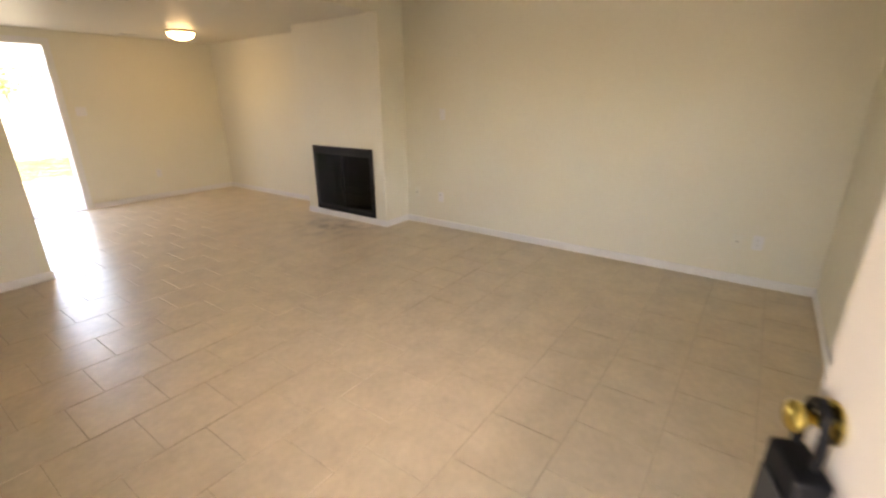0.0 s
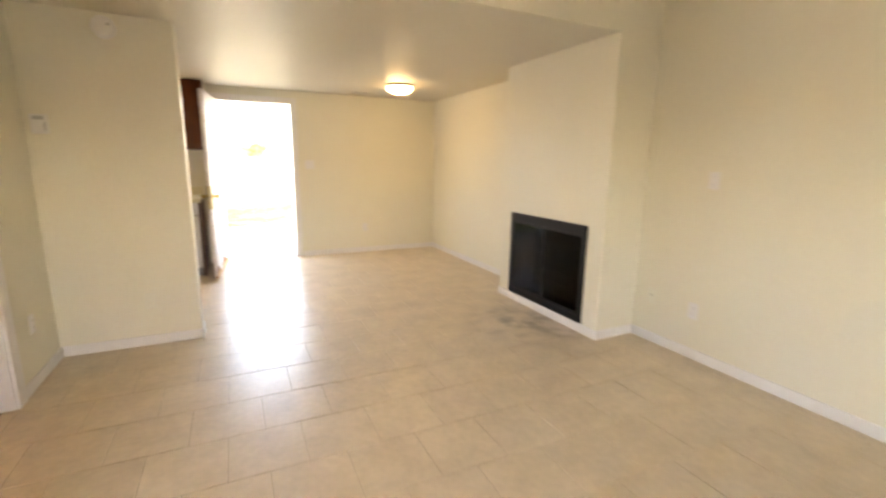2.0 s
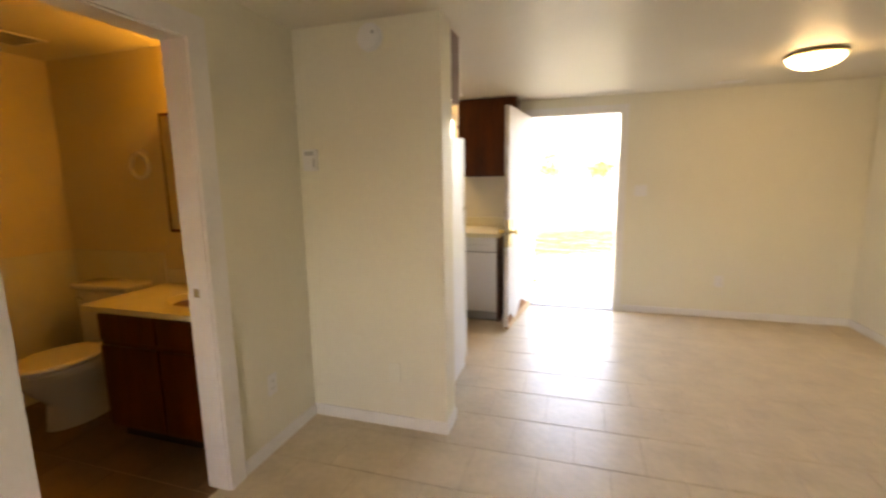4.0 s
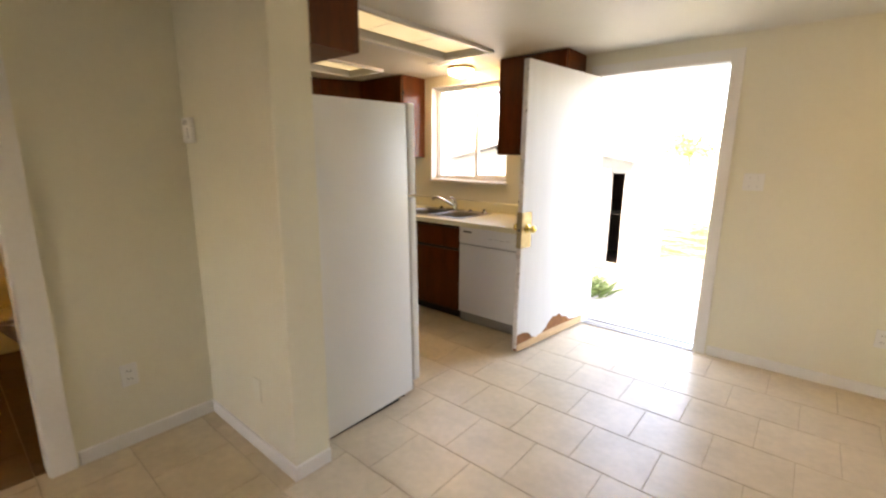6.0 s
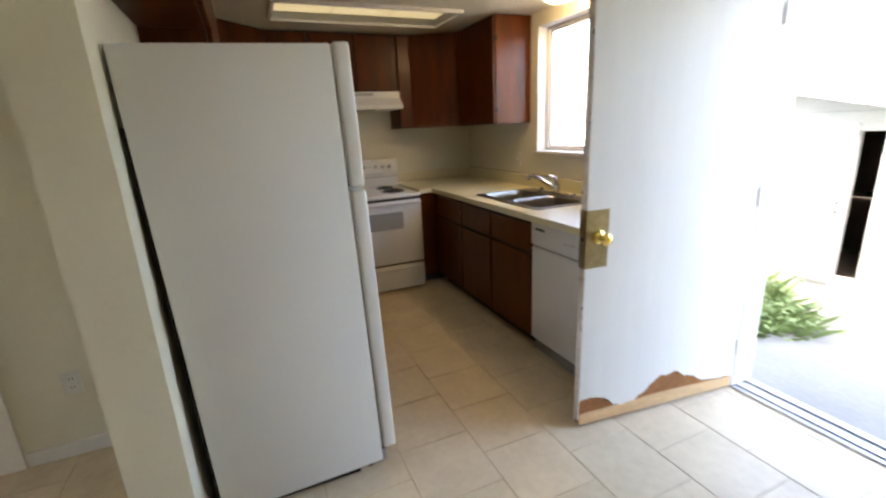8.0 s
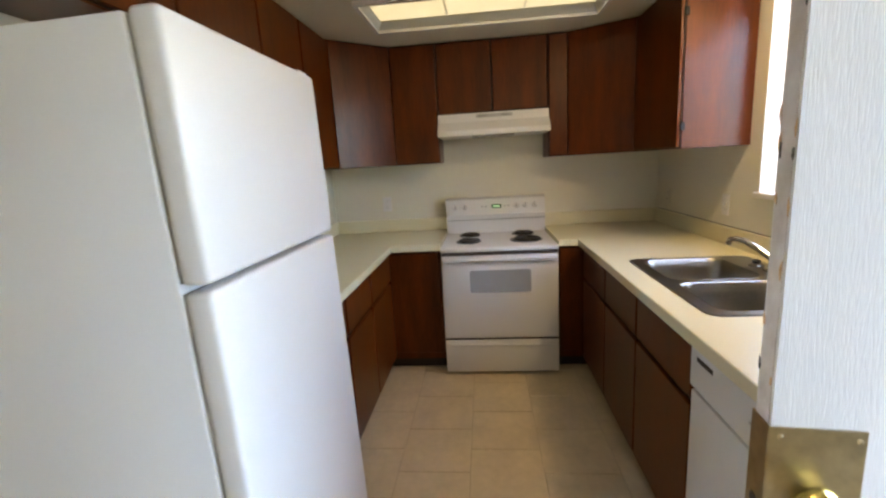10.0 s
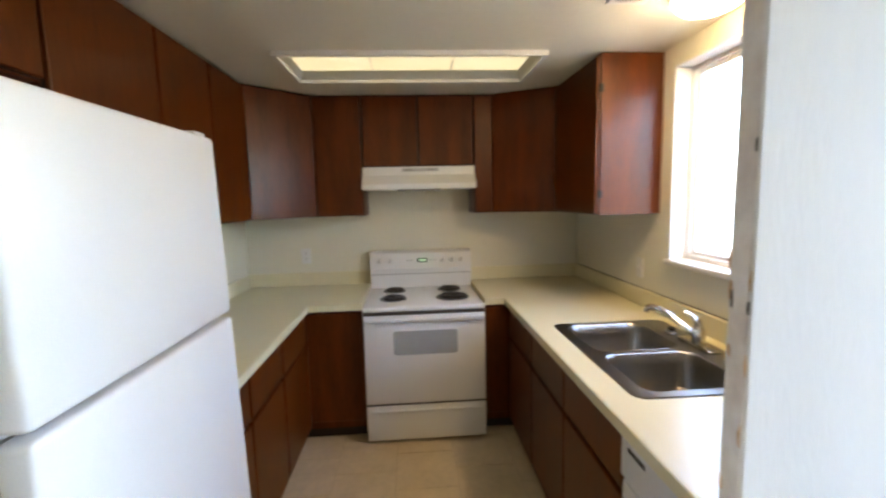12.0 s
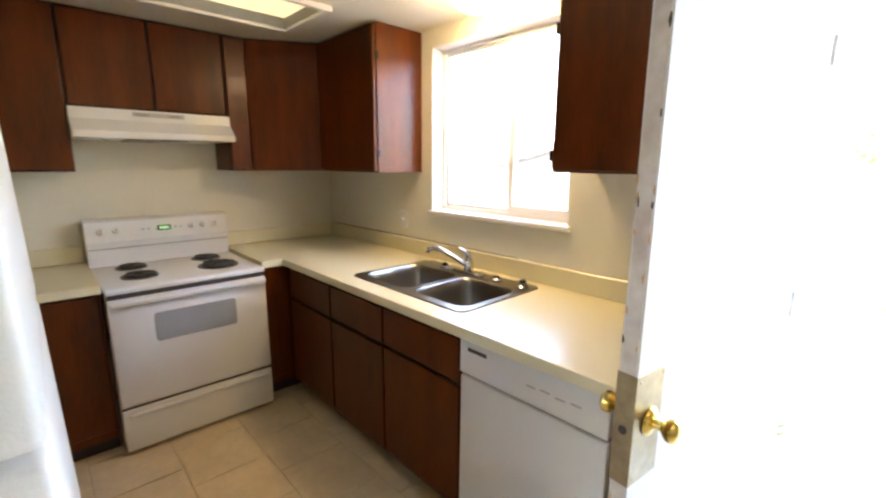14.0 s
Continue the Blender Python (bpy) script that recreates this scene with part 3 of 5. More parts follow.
# ---- lamps and ceiling fixtures ----
def dome(x, y, r, label, glass):
    e = thing("ceiling_lamp", (x, y, ZC), label, "ceiling lamp")
    part("canopy", lathe([(0, 0), (r * 0.95, 0), (r * 1.04, -0.010), (r * 1.04, -0.026), (r * 0.98, -0.030), (0, -0.030)], 40, (x, y, ZC)), M_BRASSOLD, e, "thin tarnished brass rim", True)
    prof = [(r * 0.96, -0.0305)] + [(r * 0.96 * math.cos(a), -0.0305 - r * 0.50 * math.sin(a)) for a in [i * math.pi / 20 for i in range(1, 10)]] + [(0, -0.0305 - r * 0.50)]
    part("glass_shade", lathe([(0, -0.0305)] + prof, 40, (x, y, ZC)), glass, e, "glowing frosted glass bowl", True)


dome(3.39, 6.20, 0.165, "lit frosted glass dome lamp on the dining ceiling", M_DOME)
dome(0.10, 7.12, 0.125, "lit frosted glass dome lamp above the kitchen window", M_DOME_SMALL)


def tubelight(x0, x1, y0, y1, label):
    """A troffer let into the ceiling: a raised trim frame, sloping sides and a diffuser sheet above them."""
    e = thing("fluorescent_light", ((x0 + x1) / 2, (y0 + y1) / 2, ZC), label, "ceiling light", "kitchen ceiling lights")
    part("frame", pierced("z", ZC - 0.026, ZC - 0.0005, x0, x1, y0, y1, [(x0 + 0.024, x1 - 0.024, y0 + 0.024, y1 - 0.024)]), M_TRIM, e, "white painted frame")
    side = bmesh.new()
    low, high = ([side.verts.new((x, y, z)) for x, y in ((x0 + d, y0 + d), (x1 - d, y0 + d), (x1 - d, y1 - d), (x0 + d, y1 - d))]
                 for d, z in ((0.025, ZC - 0.012), (0.048, ZC + 0.03)))
    for i in range(4):
        side.faces.new((low[i], low[(i + 1) % 4], high[(i + 1) % 4], high[i]))
    bmesh.ops.solidify(side, geom=side.faces[:], thickness=0.002)
    part("sloping_side", side, M_TRIM, e)
    part("diffuser", bx(x0 + 0.063, x1 - 0.045, y0 + 0.045, y1 - 0.045, ZC + 0.0325, ZC + 0.036), M_TUBE, e, "yellowed glowing plastic diffuser")
    for k in (1, 2):
        part("joint", bx(x0 + 0.050, x1 - 0.050, y0 + (y1 - y0) * k / 3 - 0.004, y0 + (y1 - y0) * k / 3 + 0.004, ZC + 0.0305, ZC + 0.0322), M_TRIM, e)


for box in LIGHTS:
    tubelight(*box, "recessed fluorescent light with a yellowed diffuser")


def vent(x0, x1, y0, y1, z, n=7):
    e = thing("ceiling_vent", ((x0 + x1) / 2, (y0 + y1) / 2, z), "white metal air register in the ceiling", "vent")
    part("frame", pierced("z", z - 0.008, z - 0.0005, x0, x1, y0, y1, [(x0 + 0.02, x1 - 0.02, y0 + 0.02, y1 - 0.02)]), M_TRIM, e)
    part("backing", bx(x0 + 0.021, x1 - 0.021, y0 + 0.021, y1 - 0.021, z - 0.002, z - 0.0006), M_SLOT, e)
    for i in range(n):
        y = y0 + 0.026 + (y1 - y0 - 0.052) * i / (n - 1)
        part("slat", bx(x0 + 0.021, x1 - 0.021, y - 0.0035, y + 0.0035, z - 0.0075, z - 0.0025), M_TRIM, e)


vent(-0.03, 0.30, 6.80, 6.95, ZC)
vent(3.02, 3.24, 7.02, 7.14, ZC)
vent(-1.40, -1.12, 4.05, 4.28, ZC)

sm = thing("smoke_detector", (0.785, YP, 2.19), "round white smoke detector high on the wall", "smoke detector")
part("base", lathe([(0, 0), (0.070, 0), (0.070, 0.012), (0.064, 0.016), (0, 0.016)], 32, (0.785, YP - 0.0002, 2.19), (0, -1, 0)), M_WHITEPL, sm, "", True)
part("cover", lathe([(0.062, 0.0165), (0.060, 0.028), (0.050, 0.036), (0.020, 0.040), (0, 0.040)], 32, (0.785, YP - 0.0002, 2.19), (0, -1, 0)), M_WHITEPL, sm, "", True)
part("test_button", lathe([(0, 0.037), (0.010, 0.037), (0.009, 0.042), (0, 0.042)], 14, (0.815, YP, 2.205), (0, -1, 0)), M_GREYPRINT, sm)

th = thing("thermostat", (0.39, YP, 1.57), "small white thermostat on the partition wall", "thermostat")
part("body", bx(0.345, 0.435, YP - 0.028, YP - 0.0005, 1.51, 1.63, 0.006, 2), M_WHITEPL, th)
part("dial_window", bx(0.362, 0.418, YP - 0.0295, YP - 0.0282, 1.595, 1.618), M_GREYPRINT, th)
part("lever", bx(0.415, 0.423, YP - 0.034, YP - 0.0282, 1.53, 1.58, 0.001), M_GREYPRINT, th)


# ---- wall plates ----
def plate(kind, at, normal, label, gangs=1, mat=M_WHITEPL):
    """A switch, outlet, cable or blank plate; built facing -y and turned to its wall."""
    turn = {"-y": 0, "+x": 90, "-x": -90}[normal]
    m = pose(*at, 0, 0, turn)
    w = 0.036 if gangs == 1 else 0.060
    names = {"switch": "light_switch", "outlet": "wall_outlet", "cable": "cable_plate", "blank": "blank_plate"}
    e = thing(names[kind], at, label, names[kind].replace("_", " "), turn=turn)
    part("cover_plate", moved(bx(-w, w, -0.006, -0.0005, -0.058, 0.058, 0.002), m), mat, e)
    if kind == "outlet":
        for dz in (-0.021, 0.021):
            r = part("receptacle", moved(bx(-0.016, 0.016, -0.0085, -0.0062, dz - 0.014, dz + 0.014, 0.0015), m), mat, e)
            for dx in (-0.0065, 0.0065):
                part("slot", moved(bx(dx - 0.0015, dx + 0.0015, -0.0092, -0.0086, dz - 0.004, dz + 0.006), m), M_SLOT, r)
    elif kind == "switch":
        for g in range(gangs):
            dx = (g - (gangs - 1) / 2) * 0.046
            part("toggle", moved(bx(dx - 0.005, dx + 0.005, -0.019, -0.0062, -0.004, 0.012, 0.0015), m), mat, e)
            for dz in (-0.03, 0.03):
                part("screw", moved(lathe([(0, 0), (0.0035, 0), (0.0025, 0.0012), (0, 0.0014)], 8, (dx, -0.0061, dz), (0, -1, 0)), m), M_GREYPRINT, e)
    elif kind == "cable":
        part("jack", moved(lathe([(0, 0), (0.006, 0), (0.006, 0.008), (0.002, 0.008), (0, 0.006)], 12, (0, -0.0061, 0), (0, -1, 0)), m), M_STEEL, e)


plate("switch", (2.465, YB, 1.305), "-y", "white double light switch beside the back door", 2)
plate("outlet", (3.24, YB, 0.38), "-y", "white outlet low on the dining wall")
plate("blank", (0.86, YP, 0.34), "-y", "cream blank cover plate on the partition", 1, M_PLASTIC)
plate("outlet", (XL, 4.215, 0.375), "+x", "white outlet beside the bathroom doorway")
plate("switch", (XR, 2.78, 1.27), "-x", "white light switch on the living-room wall")
plate("outlet", (XR, 2.81, 0.35), "-x", "white outlet low on the living-room wall")
plate("cable", (XR, 3.16, 0.37), "-x", "small cream cable plate near the chimney", 1, M_PLASTIC)
plate("cable", (XR, -0.10, 0.345), "-x", "cream cable plate beside an outlet", 1, M_PLASTIC)
plate("outlet", (XR, -0.235, 0.355), "-x", "white outlet beside a cable plate")
plate("switch", (-0.77, YB, 1.13), "-y", "white switch on the wall by the sink", 1)
plate("outlet", (-1.55, YB, 1.12), "-y", "cream outlet in the kitchen corner", 1, M_PLASTIC)
plate("outlet", (XK, 5.22, 1.14), "+x", "white outlet above the kitchen counter")


# ---- kitchen cabinets ----
def front(name, axis, plane, side, a0, a1, b0, b1, parent, thick=0.018):
    """A slab door or drawer front, standing proud of its box by its thickness."""
    lo, hi = sorted((plane, plane + side * thick))
    if axis == "x":
        bm = bx(lo, hi, a0, a1, b0, b1, 0.004, 2)
    else:
        bm = bx(a0, a1, lo, hi, b0, b1, 0.004, 2)
    return part(name, bm, M_WOOD, parent)


ZU, ZT = 1.45, ZC - 0.004          # underside and top of the upper cabinets
FY1, FY2 = 7.030, 5.032            # box fronts of the uppers along the window wall and the partition
FX = -1.468                        # box fronts of the uppers on the stove wall
UP = "upper kitchen cabinets"


def upper_y(x0, x1, wall, face, z0, doors, label):
    """A wall cabinet whose doors face along y."""
    side = -1 if face < wall else 1
    e = thing("wall_cabinet", ((x0 + x1) / 2, wall, z0), label, "cabinet", UP)
    lo, hi = sorted((wall, face))
    part("body", bx(x0, x1, lo + 0.001, hi - 0.001, z0, ZT, 0.002), M_WOOD, e)
    # thin dark sheet that paints the shadow in the gaps round the doors
    part("reveal", bx(x0 + 0.003, x1 - 0.003, *sorted((face + side * 0.0002, face + side * 0.0035)), z0 + 0.004, ZT - 0.010), M_WOOD_SHADE, e)
    w = (x1 - x0) / doors
    for i in range(doors):
        front("door", "y", face + side * 0.0037, side, x0 + i * w + 0.007, x0 + (i + 1) * w - 0.007, z0 + 0.008, ZT - 0.016, e)
    return e


def upper_x(y0, y1, z0, doors, label):
    e = thing("wall_cabinet", (XK, (y0 + y1) / 2, z0), label, "cabinet", UP)
    part("body", bx(XK + 0.001, FX, y0 + 0.0005, y1 - 0.0005, z0, ZT, 0.002), M_WOOD, e)
    # same shadow-coloured sheet, facing along x
    part("reveal", bx(FX + 0.0002, FX + 0.0035, y0 + 0.003, y1 - 0.003, z0 + 0.004, ZT - 0.010), M_WOOD_SHADE, e)
    w = (y1 - y0) / doors
    for i in range(doors):
        front("door", "x", FX + 0.0037, 1, y0 + i * w + 0.007, y0 + (i + 1) * w - 0.007, z0 + 0.008, ZT - 0.016, e)
    return e


def upper_corner(pts, p, q, label):
    """A corner cabinet with one slanting door from p to q."""
    e = thing("corner_cabinet", (pts[0][0], pts[0][1], ZU), label, "cabinet", UP)
    part("body", prism(pts, ZU, ZT), M_WOOD, e)
    p, q = Vector(p), Vector(q)
    d = (q - p)
    n = Vector((-d.y, d.x)).normalized()
    if n.dot(Vector((1.0, 6.0)) - p) < 0:
        n = -n
    ln = d.length
    d.normalize()
    a, b = p + d * 0.014, q - d * 0.014
    part("door", prism([tuple(a + n * 0.001), tuple(b + n * 0.001), tuple(b + n * 0.019), tuple(a + n * 0.019)], ZU + 0.008, ZT - 0.016), M_WOOD, e)


upper_y(-1.245, -0.583, YB, FY1, ZU, 1, "dark cherry wall cabinet beside the kitchen window")
wc = upper_y(0.60, 1.215, YB, FY1, ZU + 0.025, 1, "dark cherry wall cabinet between window and back door")
part("catch", bx(0.590, 0.5995, FY1 - 0.016, FY1 + 0.006, 1.52, 1.56, 0.002), M_BLACK, wc, "small dark hinge")
part("catch", bx(0.590, 0.5995, FY1 - 0.016, FY1 + 0.006, 1.98, 2.02, 0.002), M_BLACK, wc, "small dark hinge")
for hz in (1.56, 2.10):
    part("hinge", bx(-0.5825, -0.574, FY1 - 0.012, FY1 + 0.012, hz - 0.02, hz + 0.02, 0.002), M_BLACK, bpy.data.objects["wall_cabinet"], "small dark hinge")
upper_corner([(XK + 0.001, 6.63), (FX, 6.63), (-1.247, FY1), (-1.247, YB - 0.001), (XK + 0.001, YB - 0.001)], (FX, 6.63), (-1.247, FY1),
             "dark cherry corner cabinet with a slanting door")
upper_x(6.492, 6.629, ZU, 1, "narrow dark cherry filler cabinet beside the range hood")
upper_x(5.715, 6.490, 1.785, 2, "short two-door cherry cabinet above the range hood")
upper_x(5.382, 5.713, ZU, 1, "narrow dark cherry wall cabinet beside the stove")
upper_corner([(XK + 0.001, 5.380), (FX, 5.380), (-1.142, FY2), (-1.142, YK + 0.001), (XK + 0.001, YK + 0.001)], (FX, 5.380), (-1.142, FY2),
             "dark cherry corner cabinet with a slanting door")
upper_y(-1.140, -0.212, YK, FY2, ZU, 2, "two-door dark cherry wall cabinet above the counter")
upper_y(-0.210, 0.345, YK, FY2, ZU, 1, "dark cherry wall cabinet beside the refrigerator")
upper_y(0.347, 1.150, YK, FY2, 1.90, 2, "short dark cherry cabinet above the refrigerator")

BASE = "base kitchen cabinets"
CT = 0.875                          # underside of the worktop


def base_y(x0, x1, wall, face, label):
    """A base unit with one drawer over one door, facing along y."""
    side = -1 if face < wall else 1
    e = thing("base_cabinet", ((x0 + x1) / 2, face, 0), label, "cabinet", BASE)
    lo, hi = sorted((wall, face))
    part("body", bx(x0 + 0.0005, x1 - 0.0005, lo + 0.001, hi - 0.001, 0.085, CT - 0.19, 0.001), M_WOOD, e)
    f0, f1 = sorted((face, face - side * 0.05))
    part("top_rail", bx(x0 + 0.0005, x1 - 0.0005, f0, f1, CT - 0.189, CT - 0.001), M_WOOD, e)
    k0, k1 = sorted((wall + side * 0.002, face - side * 0.06))
    part("toe_kick", bx(x0 + 0.0005, x1 - 0.0005, k0, k1, 0.001, 0.084), M_WOOD_SHADE, e)
    front("drawer_front", "y", face + side * 0.0037, side, x0 + 0.007, x1 - 0.007, 0.668, 0.845, e)
    front("door", "y", face + side * 0.0037, side, x0 + 0.007, x1 - 0.007, 0.105, 0.645, e)
    # shadow-coloured sheet over the wood frame behind drawer and door
    part("reveal", bx(x0 + 0.001, x1 - 0.001, *sorted((face + side * 0.0002, face + side * 0.0035)), 0.095, 0.855), M_WOOD_SHADE, e)
    return e


BR = 6.668                          # box front of the run under the window
BL = 5.332                          # box front of the run along the partition
for a, b in ((-1.040, -0.522), (-0.522, -0.030), (-0.030, 0.482)):
    base_y(a, b, YB, BR, "dark cherry base cabinet with drawer, under the sink counter")
for a, b in ((-1.085, -0.560), (-0.560, -0.105), (-0.105, 0.385)):
    base_y(a, b, YK, BL, "dark cherry base cabinet with drawer, beside the refrigerator")


def corner_base(y0, y1, wall, far, label):
    e = thing("corner_base_cabinet", (-1.10, (y0 + y1) / 2, 0), label, "cabinet", BASE)
    lo, hi = sorted((wall, far))
    part("body", bx(XK + 0.002, -1.086, lo + 0.002, hi - 0.002, 0.085, CT - 0.001), M_WOOD, e)
    part("toe_kick", bx(XK + 0.002, -1.14, lo + 0.002, hi - 0.002, 0.001, 0.084), M_WOOD_SHADE, e)
    part("front_panel", bx(-1.0855, -1.070, y0 + 0.012, y1 - 0.012, 0.135, 0.855, 0.003), M_WOOD, e)


corner_base(5.345, 5.708, YK, 5.710, "dark cherry corner cabinet beside the stove")
corner_base(6.492, 6.655, YB, 6.490, "dark cherry corner filler beside the stove")
ep = thing("end_panel", (1.10, 7.0, 0), "dark cherry end panel beside the dishwasher", "panel")
part("panel", bx(1.092, 1.112, BR - 0.01, YB - 0.001, 0.001, CT - 0.001, 0.001), M_WOOD, ep)

# ---- worktops ----
SINK = (-0.425, 0.405, 6.728, 7.285)
wt = thing("worktop", (-0.1, 7.0, CT), "cream laminate worktop with backsplash, under the window", "worktop")
cut = (SINK[0] + 0.02, SINK[1] - 0.02, SINK[2] + 0.02, SINK[3] - 0.02)
part("top", merged(pierced("z", CT, 0.912, -1.058, 1.120, 6.628, YB - 0.001, [cut]), bx(XK + 0.001, -1.0585, 6.490, YB - 0.001, CT, 0.912)), M_COUNTER, wt)
part("front_edge", merged(bx(-1.052, 1.124, 6.616, 6.6275, CT - 0.004, 0.914, 0.004, 2), bx(-1.064, -1.053, 6.492, 6.627, CT - 0.004, 0.914, 0.004, 2)), M_COUNTER, wt, "rolled laminate edge")
part("backsplash", merged(bx(XK + 0.022, 1.120, YB - 0.020, YB - 0.0005, 0.9125, 1.012, 0.004), bx(XK + 0.0005, XK + 0.020, 6.492, YB - 0.001, 0.9125, 1.012, 0.004)), M_COUNTER, wt)
part("caulk_line", bx(-1.72, 0.2, YB - 0.0035, YB - 0.0005, 1.0122, 1.016), M_SLOT, wt, "dark line above the backsplash")
wl = thing("worktop", (-0.7, 5.05, CT), "cream laminate worktop with backsplash, beside the refrigerator", "worktop")
part("top", merged(bx(-1.058, 0.400, YK + 0.001, 5.370, CT, 0.912), bx(XK + 0.001, -1.0585, YK + 0.001, 5.712, CT, 0.912)), M_COUNTER, wl)
part("front_edge", merged(bx(-1.046, 0.400, 5.3705, 5.382, CT - 0.004, 0.914, 0.004, 2), bx(-1.058, -1.0465, 5.384, 5.711, CT - 0.004, 0.914, 0.004, 2)), M_COUNTER, wl, "rolled laminate edge")
part("backsplash", merged(bx(XK + 0.022, 0.400, YK + 0.0005, YK + 0.020, 0.9125, 1.012, 0.004), bx(XK + 0.0005, XK + 0.020, YK + 0.001, 5.711, 0.9125, 1.012, 0.004)), M_COUNTER, wl)

# ---- sink and tap ----
sk = thing("kitchen_sink", (0, 7.0, 0.912), "double-bowl stainless steel sink set in the counter", "sink")


def rounded(x0, x1, y0, y1, r, n=6):
    out = []
    for cx, cy, a0 in ((x1 - r, y1 - r, 0), (x0 + r, y1 - r, 90), (x0 + r, y0 + r, 180), (x1 - r, y0 + r, 270)):
        out += [(cx + r * math.cos(radians(a0 + 90 * i / n)), cy + r * math.sin(radians(a0 + 90 * i / n))) for i in range(n + 1)]
    return out


def bowl(x0, x1, y0, y1, top, depth):
    bm = bmesh.new()
    rings = []
    for inset, z, r in ((0, top, 0.06), (0.006, top - 0.006, 0.06), (0.014, top - 0.05, 0.06), (0.022, top - depth + 0.03, 0.06), (0.05, top - depth, 0.05)):
        rings.append([bm.verts.new((x, y, z)) for x, y in rounded(x0 + inset, x1 - inset, y0 + inset, y1 - inset, r)])
    for a, b in zip(rings, rings[1:]):
        for i in range(len(a)):
            j = (i + 1) % len(a)
            bm.faces.new((a[i], a[j], b[j], b[i]))
    bm.faces.new(rings[-1])
    bmesh.ops.recalc_face_normals(bm, faces=bm.faces[:])
    bmesh.ops.solidify(bm, geom=bm.faces[:], thickness=0.0015)
    return bm


b1, b2 = (-0.385, -0.012, 6.775, 7.150), (0.022, 0.368, 6.775, 7.150)
rim = bmesh.new()
outer = [rim.verts.new((x, y, 0.917)) for x, y in rounded(*SINK, 0.045)]
loops = [outer] + [[rim.verts.new((x, y, 0.917)) for x, y in rounded(*b, 0.06)] for b in (b1, b2)]
ed = [rim.edges.new((lp[i], lp[(i + 1) % len(lp)])) for lp in loops for i in range(len(lp))]
bmesh.ops.triangle_fill(rim, use_beauty=True, edges=ed)
low = [rim.verts.new((x, y, 0.9125)) for x, y in rounded(SINK[0] - 0.003, SINK[1] + 0.003, SINK[2] - 0.003, SINK[3] + 0.003, 0.047)]
for i in range(len(low)):
    j = (i + 1) % len(low)
    rim.faces.new((outer[i], outer[j], low[j], low[i]))
part("rim", rim, M_STEEL, sk)
for b in (b1, b2):
    o = part("bowl", bowl(*b, 0.9165, 0.17), M_STEEL, sk, "", True)
    part("drain", lathe([(0, 0), (0.042, 0), (0.044, 0.003), (0.030, 0.004), (0.026, 0.001), (0, 0.001)], 24, ((b[0] + b[1]) / 2, 6.97, 0.748)), M_CHROME, o, "", True)
tp = thing("kitchen_tap", (-0.02, 7.215, 0.917), "chrome single-lever kitchen tap on the sink rim", "tap")
part("base_plate", bx(-0.125, 0.085, 7.19, 7.245, 0.9172, 0.931, 0.006, 3), M_CHROME, tp, "", True)
part("body", lathe([(0, 0.0), (0.026, 0.0), (0.024, 0.05), (0.022, 0.062), (0.016, 0.072), (0, 0.074)], 24, (-0.02, 7.217, 0.9312)), M_CHROME, tp, "", True)
part("spout", tube([(-0.035, 7.210, 0.965), (-0.07, 7.19, 0.985), (-0.12, 7.165, 1.016), (-0.17, 7.14, 1.040), (-0.205, 7.122, 1.046), (-0.228, 7.11, 1.036), (-0.235, 7.107, 1.018)],
                   [0.014, 0.0135, 0.013, 0.0125, 0.0125, 0.013, 0.0135], 14), M_CHROME, tp, "", True)
part("lever", tube([(-0.02, 7.217, 1.004), (-0.022, 7.210, 1.025), (-0.040, 7.195, 1.045), (-0.062, 7.182, 1.056)], [0.016, 0.014, 0.010, 0.008], 12), M_CHROME, tp, "", True)


def stopper(x, y, label, tall):
    e = thing("sink_stopper", (x, y, 0.917), label, "stopper")
    part("cup", lathe([(0, 0), (0.030, 0), (0.031, 0.006), (0.022, 0.012), (0.020, tall), (0, tall)], 20, (x, y, 0.9172)), M_STEEL, e, "", True)
    part("knob", lathe([(0, tall), (0.015, tall + 0.001), (0.017, tall + 0.012), (0.008, tall + 0.018), (0, tall + 0.018)], 16, (x, y, 0.9172)), M_RUBBER, e, "black rubber top", True)


stopper(-0.205, 7.215, "small dark stopper on the sink rim", 0.012)
stopper(0.345, 7.215, "black-topped strainer on the sink rim", 0.022)
stopper(0.17, 7.225, "low chrome cap on the sink rim", 0.004)

# ---- stove ----
SY0, SY1, SX0, SX1 = 5.717, 6.485, -1.735, -1.02
st = thing("stove", (-1.35, 6.1, 0), "white electric stove with four black coil burners", "stove")
part("body", bx(SX0, SX1, SY0, SY1, 0.03, 0.862, 0.004), M_APPL, st)
part("cooktop", bx(SX0 + 0.10, SX1 + 0.016, SY0 - 0.001, SY1 + 0.001, 0.8625, 0.892, 0.010, 3), M_APPL, st, "", True)
part("backguard", prism([(SX0, 0.8625), (SX0 + 0.099, 0.8625), (SX0 + 0.099, 0.985), (SX0 + 0.112, 1.035), (SX0 + 0.088, 1.150), (SX0 + 0.070, 1.163), (SX0, 1.163)], SY0, SY1, "y"), M_APPL, st)
pan_n = Vector((0.98, 0, 0.2)).normalized()
part("panel_groove", bx(SX0 + 0.0995, SX0 + 0.106, SY0 + 0.004, SY1 - 0.004, 0.992, 0.997), M_SEAL, st)
